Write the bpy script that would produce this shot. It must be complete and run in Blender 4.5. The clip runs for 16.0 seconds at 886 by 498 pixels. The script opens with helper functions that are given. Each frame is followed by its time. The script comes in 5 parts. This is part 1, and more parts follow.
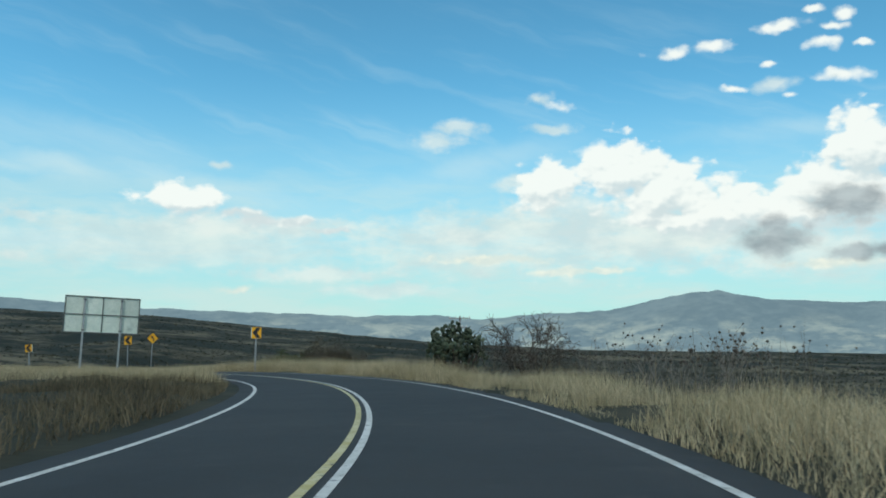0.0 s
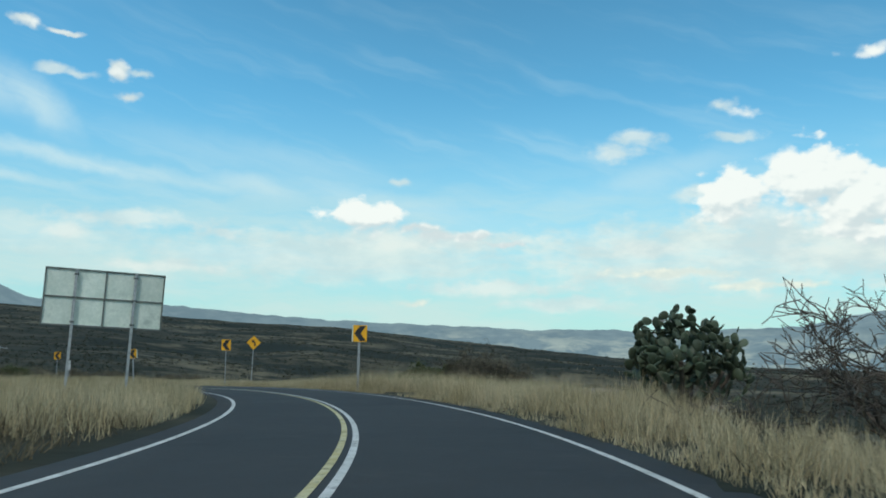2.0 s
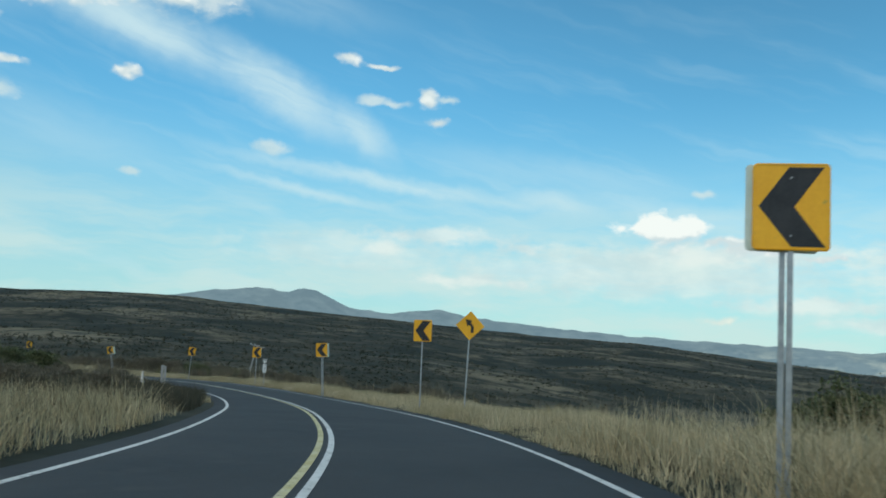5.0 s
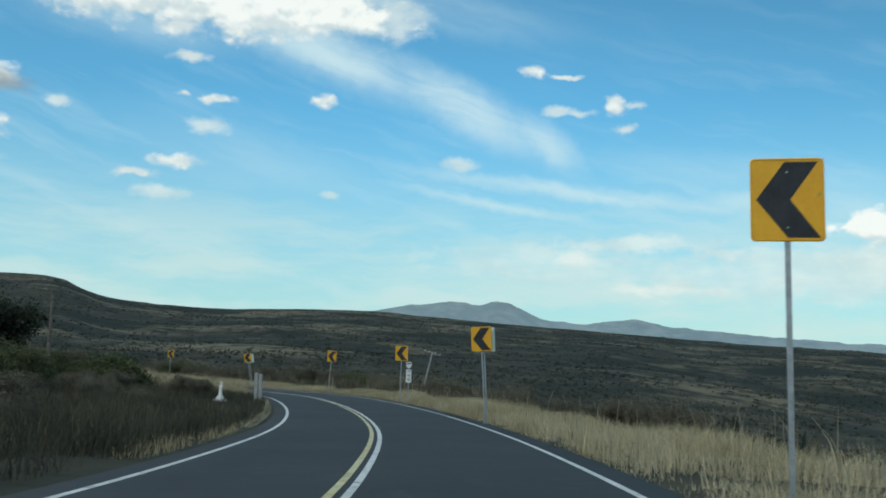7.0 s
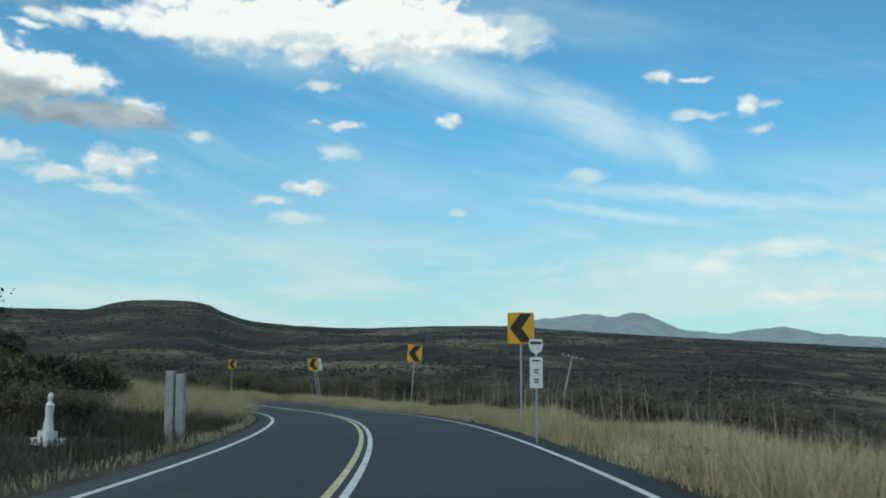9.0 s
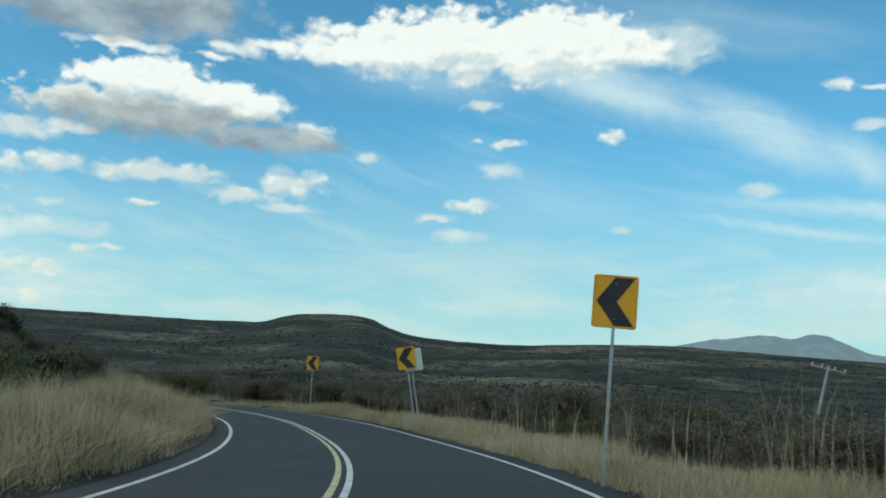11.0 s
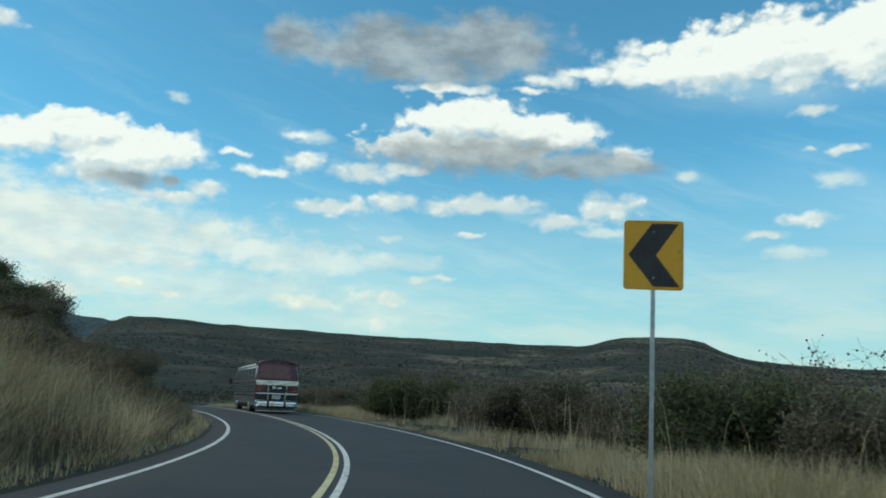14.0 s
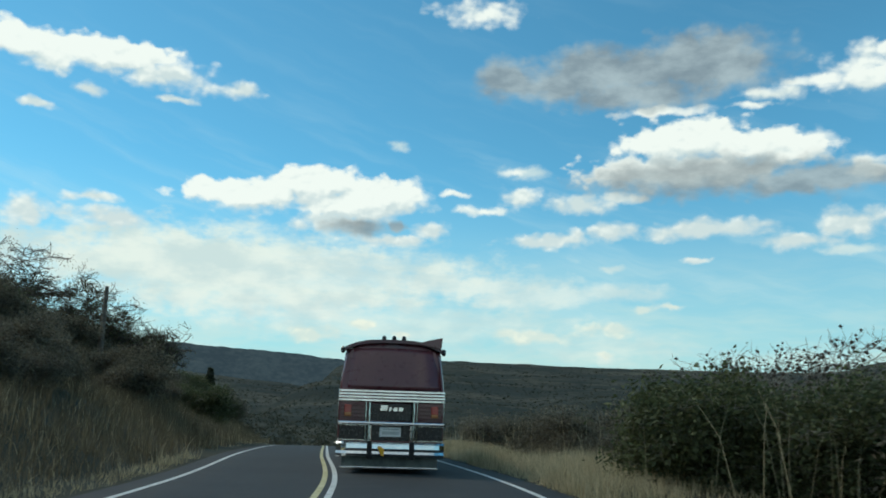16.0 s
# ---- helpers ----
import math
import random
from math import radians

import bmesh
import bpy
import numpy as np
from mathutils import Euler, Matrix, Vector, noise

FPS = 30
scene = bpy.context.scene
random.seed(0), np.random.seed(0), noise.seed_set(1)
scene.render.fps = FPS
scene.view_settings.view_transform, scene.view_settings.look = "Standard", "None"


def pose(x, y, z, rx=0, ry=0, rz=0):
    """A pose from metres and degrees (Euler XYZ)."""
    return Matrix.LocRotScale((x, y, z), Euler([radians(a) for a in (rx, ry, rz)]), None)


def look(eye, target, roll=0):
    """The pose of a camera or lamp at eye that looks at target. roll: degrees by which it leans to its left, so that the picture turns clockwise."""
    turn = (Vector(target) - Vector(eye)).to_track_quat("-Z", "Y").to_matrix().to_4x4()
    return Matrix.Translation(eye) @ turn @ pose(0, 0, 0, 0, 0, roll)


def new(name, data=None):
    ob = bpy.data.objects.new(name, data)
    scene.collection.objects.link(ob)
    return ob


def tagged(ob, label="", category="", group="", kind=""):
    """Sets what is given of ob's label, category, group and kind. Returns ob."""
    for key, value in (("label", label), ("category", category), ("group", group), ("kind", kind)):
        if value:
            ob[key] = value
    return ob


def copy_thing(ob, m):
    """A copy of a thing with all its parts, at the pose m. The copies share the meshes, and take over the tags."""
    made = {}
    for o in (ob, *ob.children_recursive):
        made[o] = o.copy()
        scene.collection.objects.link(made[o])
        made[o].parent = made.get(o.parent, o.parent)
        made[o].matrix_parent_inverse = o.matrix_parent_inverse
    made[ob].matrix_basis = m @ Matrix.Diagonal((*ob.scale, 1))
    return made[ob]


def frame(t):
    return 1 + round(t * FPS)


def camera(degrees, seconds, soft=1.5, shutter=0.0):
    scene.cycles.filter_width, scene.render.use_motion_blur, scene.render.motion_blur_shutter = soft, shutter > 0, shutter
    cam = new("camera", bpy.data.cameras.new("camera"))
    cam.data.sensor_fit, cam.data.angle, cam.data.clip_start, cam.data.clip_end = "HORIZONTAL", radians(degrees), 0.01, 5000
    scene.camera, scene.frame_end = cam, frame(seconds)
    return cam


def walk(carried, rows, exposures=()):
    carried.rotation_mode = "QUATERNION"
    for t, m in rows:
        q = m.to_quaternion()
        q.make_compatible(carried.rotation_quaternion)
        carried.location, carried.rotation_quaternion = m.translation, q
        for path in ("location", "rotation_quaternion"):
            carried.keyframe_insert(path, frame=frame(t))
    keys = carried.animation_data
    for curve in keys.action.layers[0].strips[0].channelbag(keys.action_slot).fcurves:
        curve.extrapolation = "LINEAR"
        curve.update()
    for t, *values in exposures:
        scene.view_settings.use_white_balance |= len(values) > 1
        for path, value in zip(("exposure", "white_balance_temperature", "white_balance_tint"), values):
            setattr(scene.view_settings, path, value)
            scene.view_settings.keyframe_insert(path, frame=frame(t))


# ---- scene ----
# ===== camera: a car following a country road that bends to the left =====
cam = camera(54.66, 16.0, soft=1.8, shutter=0.12)
PATH = [
    (0.0, -0.01, -0.05, -0.00, 95.04, 0.03, -0.03),
    (0.5, 0.20, 6.03, -0.21, 95.41, -0.24, 1.98),
    (1.0, 0.09, 12.12, -0.41, 95.37, -0.10, 4.89),
    (1.5, -0.33, 18.19, -0.62, 95.55, -0.06, 8.31),
    (2.0, -1.09, 24.22, -0.82, 95.90, -0.65, 11.65),
    (2.5, -2.18, 30.22, -1.03, 96.05, -1.06, 14.26),
    (3.0, -3.63, 36.20, -1.25, 96.29, -1.47, 17.05),
    (3.5, -5.46, 42.18, -1.48, 96.40, -1.32, 20.14),
    (4.0, -7.68, 48.14, -1.71, 96.66, -1.43, 23.37),
    (4.5, -10.33, 54.07, -1.96, 96.63, -1.86, 26.82),
    (5.0, -13.42, 59.93, -2.20, 96.41, -2.41, 31.39),
    (5.2, -14.77, 62.22, -2.31, 96.48, -2.54, 33.01),
    (5.7, -18.40, 67.80, -2.57, 96.45, -2.70, 36.79),
    (6.2, -22.35, 73.13, -2.84, 96.53, -2.40, 40.03),
    (6.7, -26.60, 78.28, -3.14, 96.69, -1.91, 42.81),
    (7.3, -32.05, 84.35, -3.53, 96.90, -1.44, 45.64),
    (7.5, -33.95, 86.36, -3.67, 96.98, -1.60, 46.54),
    (8.0, -38.89, 91.33, -4.00, 97.15, -1.18, 48.67),
    (8.5, -44.09, 96.18, -4.32, 97.29, -0.48, 50.89),
    (8.7, -46.26, 98.08, -4.43, 97.51, -0.33, 51.83),
    (9.2, -51.95, 102.74, -4.70, 97.77, -0.10, 54.04),
    (9.7, -57.96, 107.21, -4.92, 98.10, -0.37, 56.36),
    (10.2, -64.20, 111.43, -5.12, 98.42, -0.89, 58.91),
    (10.8, -71.85, 116.04, -5.34, 98.67, -1.48, 62.47),
    (11.0, -74.42, 117.46, -5.42, 98.70, -1.74, 63.82),
    (11.5, -80.90, 120.71, -5.63, 98.84, -2.31, 67.03),
    (12.0, -87.54, 123.56, -5.86, 98.92, -2.34, 70.28),
    (12.5, -94.48, 125.99, -6.08, 98.53, -2.25, 73.82),
    (13.0, -101.88, 128.01, -6.25, 98.45, -2.50, 77.69),
    (13.5, -109.74, 129.67, -6.36, 99.05, -2.70, 81.61),
    (14.0, -117.72, 131.02, -6.46, 99.59, -2.48, 85.19),
    (14.5, -125.68, 131.78, -6.55, 100.03, -2.29, 88.77),
    (15.0, -133.68, 131.86, -6.63, 100.73, -2.31, 92.30),
    (15.5, -141.67, 131.41, -6.71, 101.13, -2.03, 96.33),
    (16.0, -149.60, 130.41, -6.77, 101.30, -1.71, 100.26),
]
walk(cam, [(t, pose(x, y, z, a, b, c)) for t, x, y, z, a, b, c in PATH],
     [(0, 0.0, 6500, 10), (9, 0.0, 6500, 10), (12.5, 0.0, 6520, 6), (16, 0.0, 6520, 6)])

# ===== world: afternoon sky with broken cumulus, sun in the west =====
SUN_BEARING, SUN_HEIGHT = -165.0, 46.0     # degrees from +Y, clockwise positive; degrees above the horizon
SKY_STRENGTH, CLOUD_WHITE, CLOUD_GREY = 0.150, 0.93, 0.27

world = bpy.data.worlds.new("sky")
scene.world = world
world.use_nodes = True
wt = world.node_tree
wt.nodes.clear()


def wn(kind, **kw):
    node = wt.nodes.new(kind)
    for key, value in kw.items():
        if key == "op":
            node.operation = value
        elif key == "ins":
            for i, v in value.items():
                if isinstance(v, bpy.types.NodeSocket):
                    wt.links.new(v, node.inputs[i])
                else:
                    node.inputs[i].default_value = v
    return node


def wm(op, a, b=0.0, c=0.0, clamp=False):
    node = wn("ShaderNodeMath", op=op, ins={0: a, 1: b, 2: c})
    node.use_clamp = clamp
    return node.outputs[0]


def wv(op, a, b=(0, 0, 0), c=(0, 0, 0)):
    return wn("ShaderNodeVectorMath", op=op, ins={0: a, 1: b, 2: c})


def smooth(value, lo, hi, to0=0.0, to1=1.0):
    node = wn("ShaderNodeMapRange", ins={0: value, 1: lo, 2: hi, 3: to0, 4: to1})
    node.interpolation_type = "SMOOTHSTEP"
    return node.outputs[0]


def wnoise(vec, scale, detail=4.0, rough=0.55):
    node = wn("ShaderNodeTexNoise", ins={0: vec, 2: scale, 3: detail, 4: rough})
    return node


def wmix(fac, a, b):
    node = wt.nodes.new("ShaderNodeMix")
    node.data_type = "RGBA"
    for i, v in ((0, fac), (6, a), (7, b)):
        if isinstance(v, bpy.types.NodeSocket):
            wt.links.new(v, node.inputs[i])
        else:
            node.inputs[i].default_value = v
    return node.outputs[2]


direction = wn("ShaderNodeTexCoord").outputs["Generated"]
sep = wn("ShaderNodeSeparateXYZ", ins={0: direction}).outputs
bearing = wm("MULTIPLY", wm("ARCTAN2", sep[0], sep[1]), 57.29578)
height = wm("MULTIPLY", wm("ARCSINE", sep[2]), 57.29578)
place = wn("ShaderNodeCombineXYZ", ins={0: bearing, 1: height}).outputs[0]
# slow and quick drift of the air, which tears the outlines
drift1 = wv("SUBTRACT", wnoise(place, 0.30, 2.0).outputs[1], (0.5, 0.5, 0.5)).outputs[0]
drift2 = wv("SUBTRACT", wnoise(place, 1.1, 3.0, 0.5).outputs[1], (0.5, 0.5, 0.5)).outputs[0]
rough_place = wv("MULTIPLY_ADD", drift1, (1.5, 0.7, 0), place).outputs[0]
rough_place = wv("MULTIPLY_ADD", drift2, (0.9, 0.55, 0), rough_place).outputs[0]
raised_place = wv("ADD", rough_place, (-0.25, 0.85, 0)).outputs[0]
lump_place = wv("MULTIPLY_ADD", drift2, (0.7, 0.5, 0), wv("MULTIPLY", place, (0.85, 1.15, 0)).outputs[0]).outputs[0]


def heaped(vec, scale, detail):
    """Round lumps on lumps, as the tops of heaped clouds have: 0 in the creases."""
    node = wn("ShaderNodeTexVoronoi", ins={0: vec})
    node.voronoi_dimensions, node.feature = "2D", "SMOOTH_F1"
    node.inputs["Scale"].default_value, node.inputs["Detail"].default_value = scale, detail
    node.inputs["Roughness"].default_value, node.inputs["Smoothness"].default_value = 0.55, 0.35
    return wm("SUBTRACT", 0.62, node.outputs["Distance"])


lump = heaped(lump_place, 0.60, 1.8)
lump_up = heaped(wv("ADD", lump_place, (-0.12, 0.34, 0)).outputs[0], 0.60, 1.8)
emboss = wm("SUBTRACT", lump, lump_up)
billow = wm("SUBTRACT", wnoise(wv("MULTIPLY", place, (0.55, 0.95, 0)).outputs[0], 1.0, 5.0, 0.55).outputs[0], 0.5)
mottle = wnoise(wv("MULTIPLY", place, (0.35, 0.70, 0)).outputs[0], 0.8, 5.0, 0.55).outputs[0]

WHITE, HEAP, GREY, SOFT, LOW = [], [], [], [], []


def puff(group, az, el, w, h):
    """An oval piece of cloud at a bearing and height, in degrees, with half its width and height."""
    group.append((az, el, w + 0.05, h + 0.04))


# from north by west to south-west: small puffs, towers over the mountains, torn sheets, large heaps with shaded undersides
puff(WHITE, 27.4, 12.9, 0.41, 0.21); puff(WHITE, 26.7, 16.9, 0.52, 0.16); puff(HEAP, 26.4, 10.6, 2.47, 2.23); puff(HEAP, 26.1, 7.9, 3.42, 2.58)
puff(GREY, 26.0, 4.4, 2.11, 0.48); puff(WHITE, 25.8, 18.6, 0.6, 0.27); puff(GREY, 25.7, 7.5, 2.27, 1.23); puff(WHITE, 25.5, 15.1, 1.53, 0.46)
puff(WHITE, 25.0, 18.0, 0.84, 0.24); puff(LOW, 24.7, 3.8, 3.1, 0.31); puff(WHITE, 24.5, 17.1, 1.02, 0.32); puff(HEAP, 23.9, 8.3, 2.44, 1.52)
puff(WHITE, 23.9, 19.0, 0.64, 0.24); puff(SOFT, 22.9, 4.7, 6.99, 2.09); puff(HEAP, 22.9, 6.9, 3.86, 0.9); puff(WHITE, 22.5, 14.1, 0.53, 0.19)
puff(HEAP, 22.3, 7.1, 4.23, 1.68); puff(WHITE, 22.1, 18.2, 1.51, 0.3); puff(SOFT, 21.6, 14.8, 1.29, 0.42); puff(GREY, 21.3, 5.4, 1.95, 1.2)
puff(WHITE, 21.3, 16.1, 0.54, 0.19); puff(WHITE, 19.2, 14.8, 0.8, 0.23); puff(SOFT, 18.9, 6.4, 9.35, 1.57); puff(WHITE, 18.0, 17.5, 0.99, 0.45)
puff(HEAP, 17.9, 7.3, 5.07, 1.58); puff(SOFT, 16.5, 5.9, 10.2, 1.81); puff(HEAP, 15.5, 6.9, 4.03, 0.95); puff(WHITE, 15.3, 17.3, 1.12, 0.4)
puff(HEAP, 14.4, 8.4, 4.06, 2.12); puff(SOFT, 13.7, 6.4, 8.86, 2.2); puff(HEAP, 12.1, 9.7, 3.44, 2.28); puff(WHITE, 10.3, 11.3, 1.21, 0.81)
puff(LOW, 10.0, 3.5, 3.54, 0.26); puff(SOFT, 8.2, 7.6, 4.15, 1.49); puff(LOW, 8.1, 3.4, 2.39, 0.27); puff(WHITE, 8.1, 14.4, 1.02, 0.35)
puff(SOFT, 7.3, 12.9, 1.52, 0.33); puff(HEAP, 7.1, 9.1, 2.27, 1.65); puff(SOFT, 6.6, 14.9, 0.92, 0.44); puff(SOFT, 5.0, 9.5, 1.52, 0.68)
puff(LOW, 3.3, 4.3, 4.96, 0.35); puff(SOFT, 1.3, 5.9, 3.24, 0.57); puff(SOFT, 1.2, 13.0, 1.73, 0.52); puff(SOFT, -0.3, 12.1, 1.76, 0.6)
puff(SOFT, -3.6, 2.3, 4.76, 0.51); puff(WHITE, -7.2, 6.2, 1.65, 0.24); puff(SOFT, -8.4, 3.3, 5.99, 0.52); puff(WHITE, -9.9, 6.9, 1.87, 0.36)
puff(WHITE, -11.7, 6.8, 1.89, 0.39); puff(SOFT, -12.8, 6.4, 7.41, 0.81); puff(WHITE, -13.4, 7.3, 1.48, 0.38); puff(LOW, -13.5, 2.3, 1.18, 0.33)
puff(SOFT, -14.4, 10.3, 0.76, 0.26); puff(WHITE, -17.0, 8.0, 2.44, 0.98); puff(HEAP, -17.1, 8.1, 2.77, 1.08); puff(SOFT, -26.1, 6.6, 1.37, 0.34)
puff(SOFT, -29.9, 4.3, 4.3, 0.43); puff(SOFT, -31.8, 16.2, 0.68, 0.32); puff(SOFT, -32.0, 7.2, 5.83, 0.58); puff(WHITE, -32.6, 14.6, 0.93, 0.32)
puff(WHITE, -33.0, 16.5, 0.67, 0.72); puff(SOFT, -35.5, 6.3, 1.48, 0.51); puff(SOFT, -35.6, 15.9, 1.1, 0.28); puff(WHITE, -36.3, 18.2, 0.88, 0.14)
puff(SOFT, -36.9, 16.0, 1.1, 0.32); puff(WHITE, -38.7, 18.6, 0.98, 0.41); puff(SOFT, -43.3, 12.5, 1.38, 0.45); puff(SOFT, -48.5, 21.6, 3.15, 1.46)
puff(SOFT, -51.4, 21.6, 5.03, 1.58); puff(SOFT, -52.1, 10.1, 0.65, 0.23); puff(HEAP, -52.4, 21.5, 3.14, 1.31); puff(WHITE, -52.9, 16.2, 0.93, 0.45)
puff(HEAP, -56.8, 21.9, 5.78, 2.21); puff(HEAP, -57.6, 22.0, 6.7, 2.41); puff(HEAP, -59.4, 21.4, 10.06, 1.73); puff(WHITE, -59.8, 15.7, 1.13, 0.24)
puff(SOFT, -60.4, 14.1, 1.67, 0.55); puff(WHITE, -61.7, 18.2, 1.1, 0.38); puff(HEAP, -61.9, 22.0, 8.61, 2.08); puff(WHITE, -62.0, 15.9, 0.45, 0.17)
puff(WHITE, -62.3, 11.6, 1.57, 0.41); puff(WHITE, -62.4, 20.0, 1.91, 0.46); puff(SOFT, -62.9, 9.5, 1.78, 0.48); puff(HEAP, -64.7, 21.9, 7.93, 2.13)
puff(WHITE, -64.7, 10.7, 1.5, 0.27); puff(HEAP, -66.6, 21.3, 7.27, 1.43); puff(HEAP, -67.5, 21.4, 7.09, 1.18); puff(SOFT, -69.5, 14.6, 0.94, 0.32)
puff(HEAP, -70.2, 21.3, 3.54, 1.25); puff(WHITE, -73.2, 15.6, 1.42, 0.47); puff(WHITE, -73.3, 20.9, 2.34, 0.8); puff(WHITE, -73.5, 22.0, 1.8, 1.33)
puff(WHITE, -73.6, 16.1, 1.77, 0.43); puff(GREY, -74.7, 15.3, 3.33, 0.88); puff(WHITE, -74.7, 12.6, 2.23, 0.88); puff(SOFT, -74.8, 10.9, 2.42, 0.27)
puff(GREY, -75.9, 15.5, 3.49, 0.67); puff(WHITE, -75.9, 21.3, 2.15, 0.44); puff(WHITE, -76.3, 17.4, 1.32, 1.06); puff(GREY, -77.5, 15.2, 4.92, 0.66)
puff(HEAP, -77.6, 17.1, 2.51, 1.09); puff(WHITE, -77.6, 11.5, 2.85, 0.53); puff(WHITE, -78.6, 20.8, 2.26, 0.46); puff(WHITE, -80.0, 20.2, 1.93, 0.24)
puff(HEAP, -80.6, 17.6, 4.14, 1.22); puff(GREY, -82.1, 22.7, 4.17, 1.54); puff(GREY, -82.5, 23.2, 3.59, 1.61); puff(WHITE, -83.0, 12.5, 4.76, 0.71)
puff(GREY, -83.3, 15.9, 7.41, 1.35); puff(GREY, -83.5, 23.3, 5.02, 1.7); puff(HEAP, -83.7, 16.4, 7.37, 1.27); puff(WHITE, -83.7, 10.6, 0.91, 0.2)
puff(HEAP, -84.4, 18.2, 4.43, 1.4); puff(GREY, -84.7, 15.9, 6.22, 1.27); puff(LOW, -85.2, 7.6, 0.78, 0.14); puff(SOFT, -85.4, 7.6, 1.1, 0.18)
puff(WHITE, -85.9, 20.2, 3.31, 0.3); puff(GREY, -87.3, 21.5, 5.85, 1.16); puff(LOW, -87.4, 7.4, 0.84, 0.21); puff(GREY, -87.7, 22.7, 4.75, 1.68)
puff(WHITE, -88.7, 14.7, 1.93, 0.36); puff(LOW, -89.4, 6.1, 1.99, 0.44); puff(SOFT, -89.4, 10.2, 0.98, 0.22); puff(WHITE, -89.5, 12.5, 2.1, 0.68)
puff(SOFT, -89.6, 8.5, 4.15, 0.68); puff(LOW, -89.9, 4.4, 0.75, 0.24); puff(SOFT, -90.0, 4.3, 0.82, 0.45); puff(GREY, -90.4, 23.4, 3.17, 1.24)
puff(WHITE, -91.1, 14.3, 2.43, 0.74); puff(WHITE, -91.7, 12.3, 1.03, 0.8); puff(GREY, -92.4, 22.4, 3.91, 1.45); puff(WHITE, -93.0, 11.9, 3.18, 0.47)
puff(LOW, -94.2, 5.5, 2.85, 0.52); puff(SOFT, -94.6, 8.3, 5.96, 0.96); puff(SOFT, -95.1, 16.5, 1.72, 0.45); puff(WHITE, -95.3, 15.0, 1.36, 0.81)
puff(WHITE, -95.8, 16.5, 1.03, 0.26); puff(GREY, -96.2, 22.4, 2.32, 1.21); puff(LOW, -96.2, 5.7, 0.98, 0.45); puff(GREY, -96.7, 22.6, 1.84, 1.26)
puff(SOFT, -98.0, 8.9, 7.25, 0.83); puff(WHITE, -98.0, 13.8, 1.87, 0.32); puff(WHITE, -98.6, 26.5, 3.26, 0.87); puff(WHITE, -99.9, 14.9, 1.0, 0.23)
puff(SOFT, -101.0, 9.0, 4.71, 0.93); puff(WHITE, -101.6, 12.6, 1.51, 0.48); puff(WHITE, -102.8, 14.6, 1.24, 1.13); puff(LOW, -103.4, 5.5, 0.85, 0.21)
puff(GREY, -103.8, 12.7, 0.65, 0.32); puff(SOFT, -103.9, 18.0, 0.8, 0.42); puff(HEAP, -104.4, 14.6, 2.57, 1.2); puff(WHITE, -104.4, 11.8, 2.72, 0.39)
puff(HEAP, -105.7, 14.4, 2.86, 1.31); puff(LOW, -106.0, 6.1, 0.9, 0.35); puff(GREY, -106.4, 12.5, 2.05, 0.55); puff(GREY, -106.6, 12.5, 1.85, 0.49)
puff(HEAP, -107.0, 13.9, 4.64, 1.28); puff(SOFT, -108.1, 10.0, 4.49, 1.09); puff(WHITE, -108.4, 12.9, 2.78, 0.95); puff(HEAP, -108.7, 15.1, 3.15, 1.42)
puff(LOW, -109.0, 5.3, 2.24, 0.59); puff(HEAP, -110.0, 15.3, 2.7, 0.82); puff(SOFT, -111.9, 7.1, 9.68, 1.11); puff(SOFT, -113.1, 8.9, 8.21, 1.33)
puff(HEAP, -113.9, 14.1, 4.17, 1.1); puff(WHITE, -115.0, 20.7, 1.31, 0.52); puff(SOFT, -117.5, 10.0, 11.02, 1.3); puff(WHITE, -119.3, 19.7, 1.21, 0.23)
puff(WHITE, -119.6, 21.2, 2.88, 1.13); puff(WHITE, -122.2, 11.9, 3.06, 0.7); puff(HEAP, -123.3, 21.8, 4.46, 1.03); puff(WHITE, -123.5, 13.1, 1.97, 0.34)
puff(WHITE, -124.7, 19.6, 1.06, 0.44); puff(WHITE, -127.4, 11.8, 1.52, 1.08); puff(WHITE, -127.4, 18.2, 1.14, 0.3); puff(HEAP, -127.9, 21.5, 4.3, 1.2)


def nearest(groups, where, blend=0.18):
    """How far a place is from the nearest pieces of the groups, 1 at their rims."""
    out = None
    for az, el, w, h in [p for g in groups for p in g]:
        far = wv("LENGTH", wv("MULTIPLY_ADD", where, (1 / w, 1 / h, 0), (-az / w, -el / h, 0)).outputs[0]).outputs[1]
        out = far if out is None else wm("SMOOTH_MIN", out, far, blend)
    return out


heap_far = nearest([HEAP], rough_place)
topside = smooth(wm("SUBTRACT", nearest([HEAP], raised_place), heap_far), -0.50, 0.45)
tear = wm("MULTIPLY_ADD", lump, -0.55, wm("MULTIPLY", billow, -1.05))
outline = wm("ADD", heap_far, tear)
crisp = smooth(wm("MULTIPLY_ADD", mottle, 0.9, wm("MULTIPLY", topside, 0.45)), 0.35, 0.85, 0.42, 0.84)
white_mask = wn("ShaderNodeMapRange", ins={0: outline, 1: 1.22, 2: crisp})
white_mask.interpolation_type = "SMOOTHSTEP"
small_mask = smooth(wm("MULTIPLY_ADD", tear, 1.25, nearest([WHITE], rough_place)), 1.32, 0.34)
white_mask = wm("MAXIMUM", white_mask.outputs[0], small_mask)
low_mask = smooth(wm("ADD", nearest([LOW], rough_place), tear), 1.22, 0.35)
grey_mask = smooth(wm("MULTIPLY_ADD", tear, 0.8, nearest([GREY], rough_place)), 1.38, 0.50)
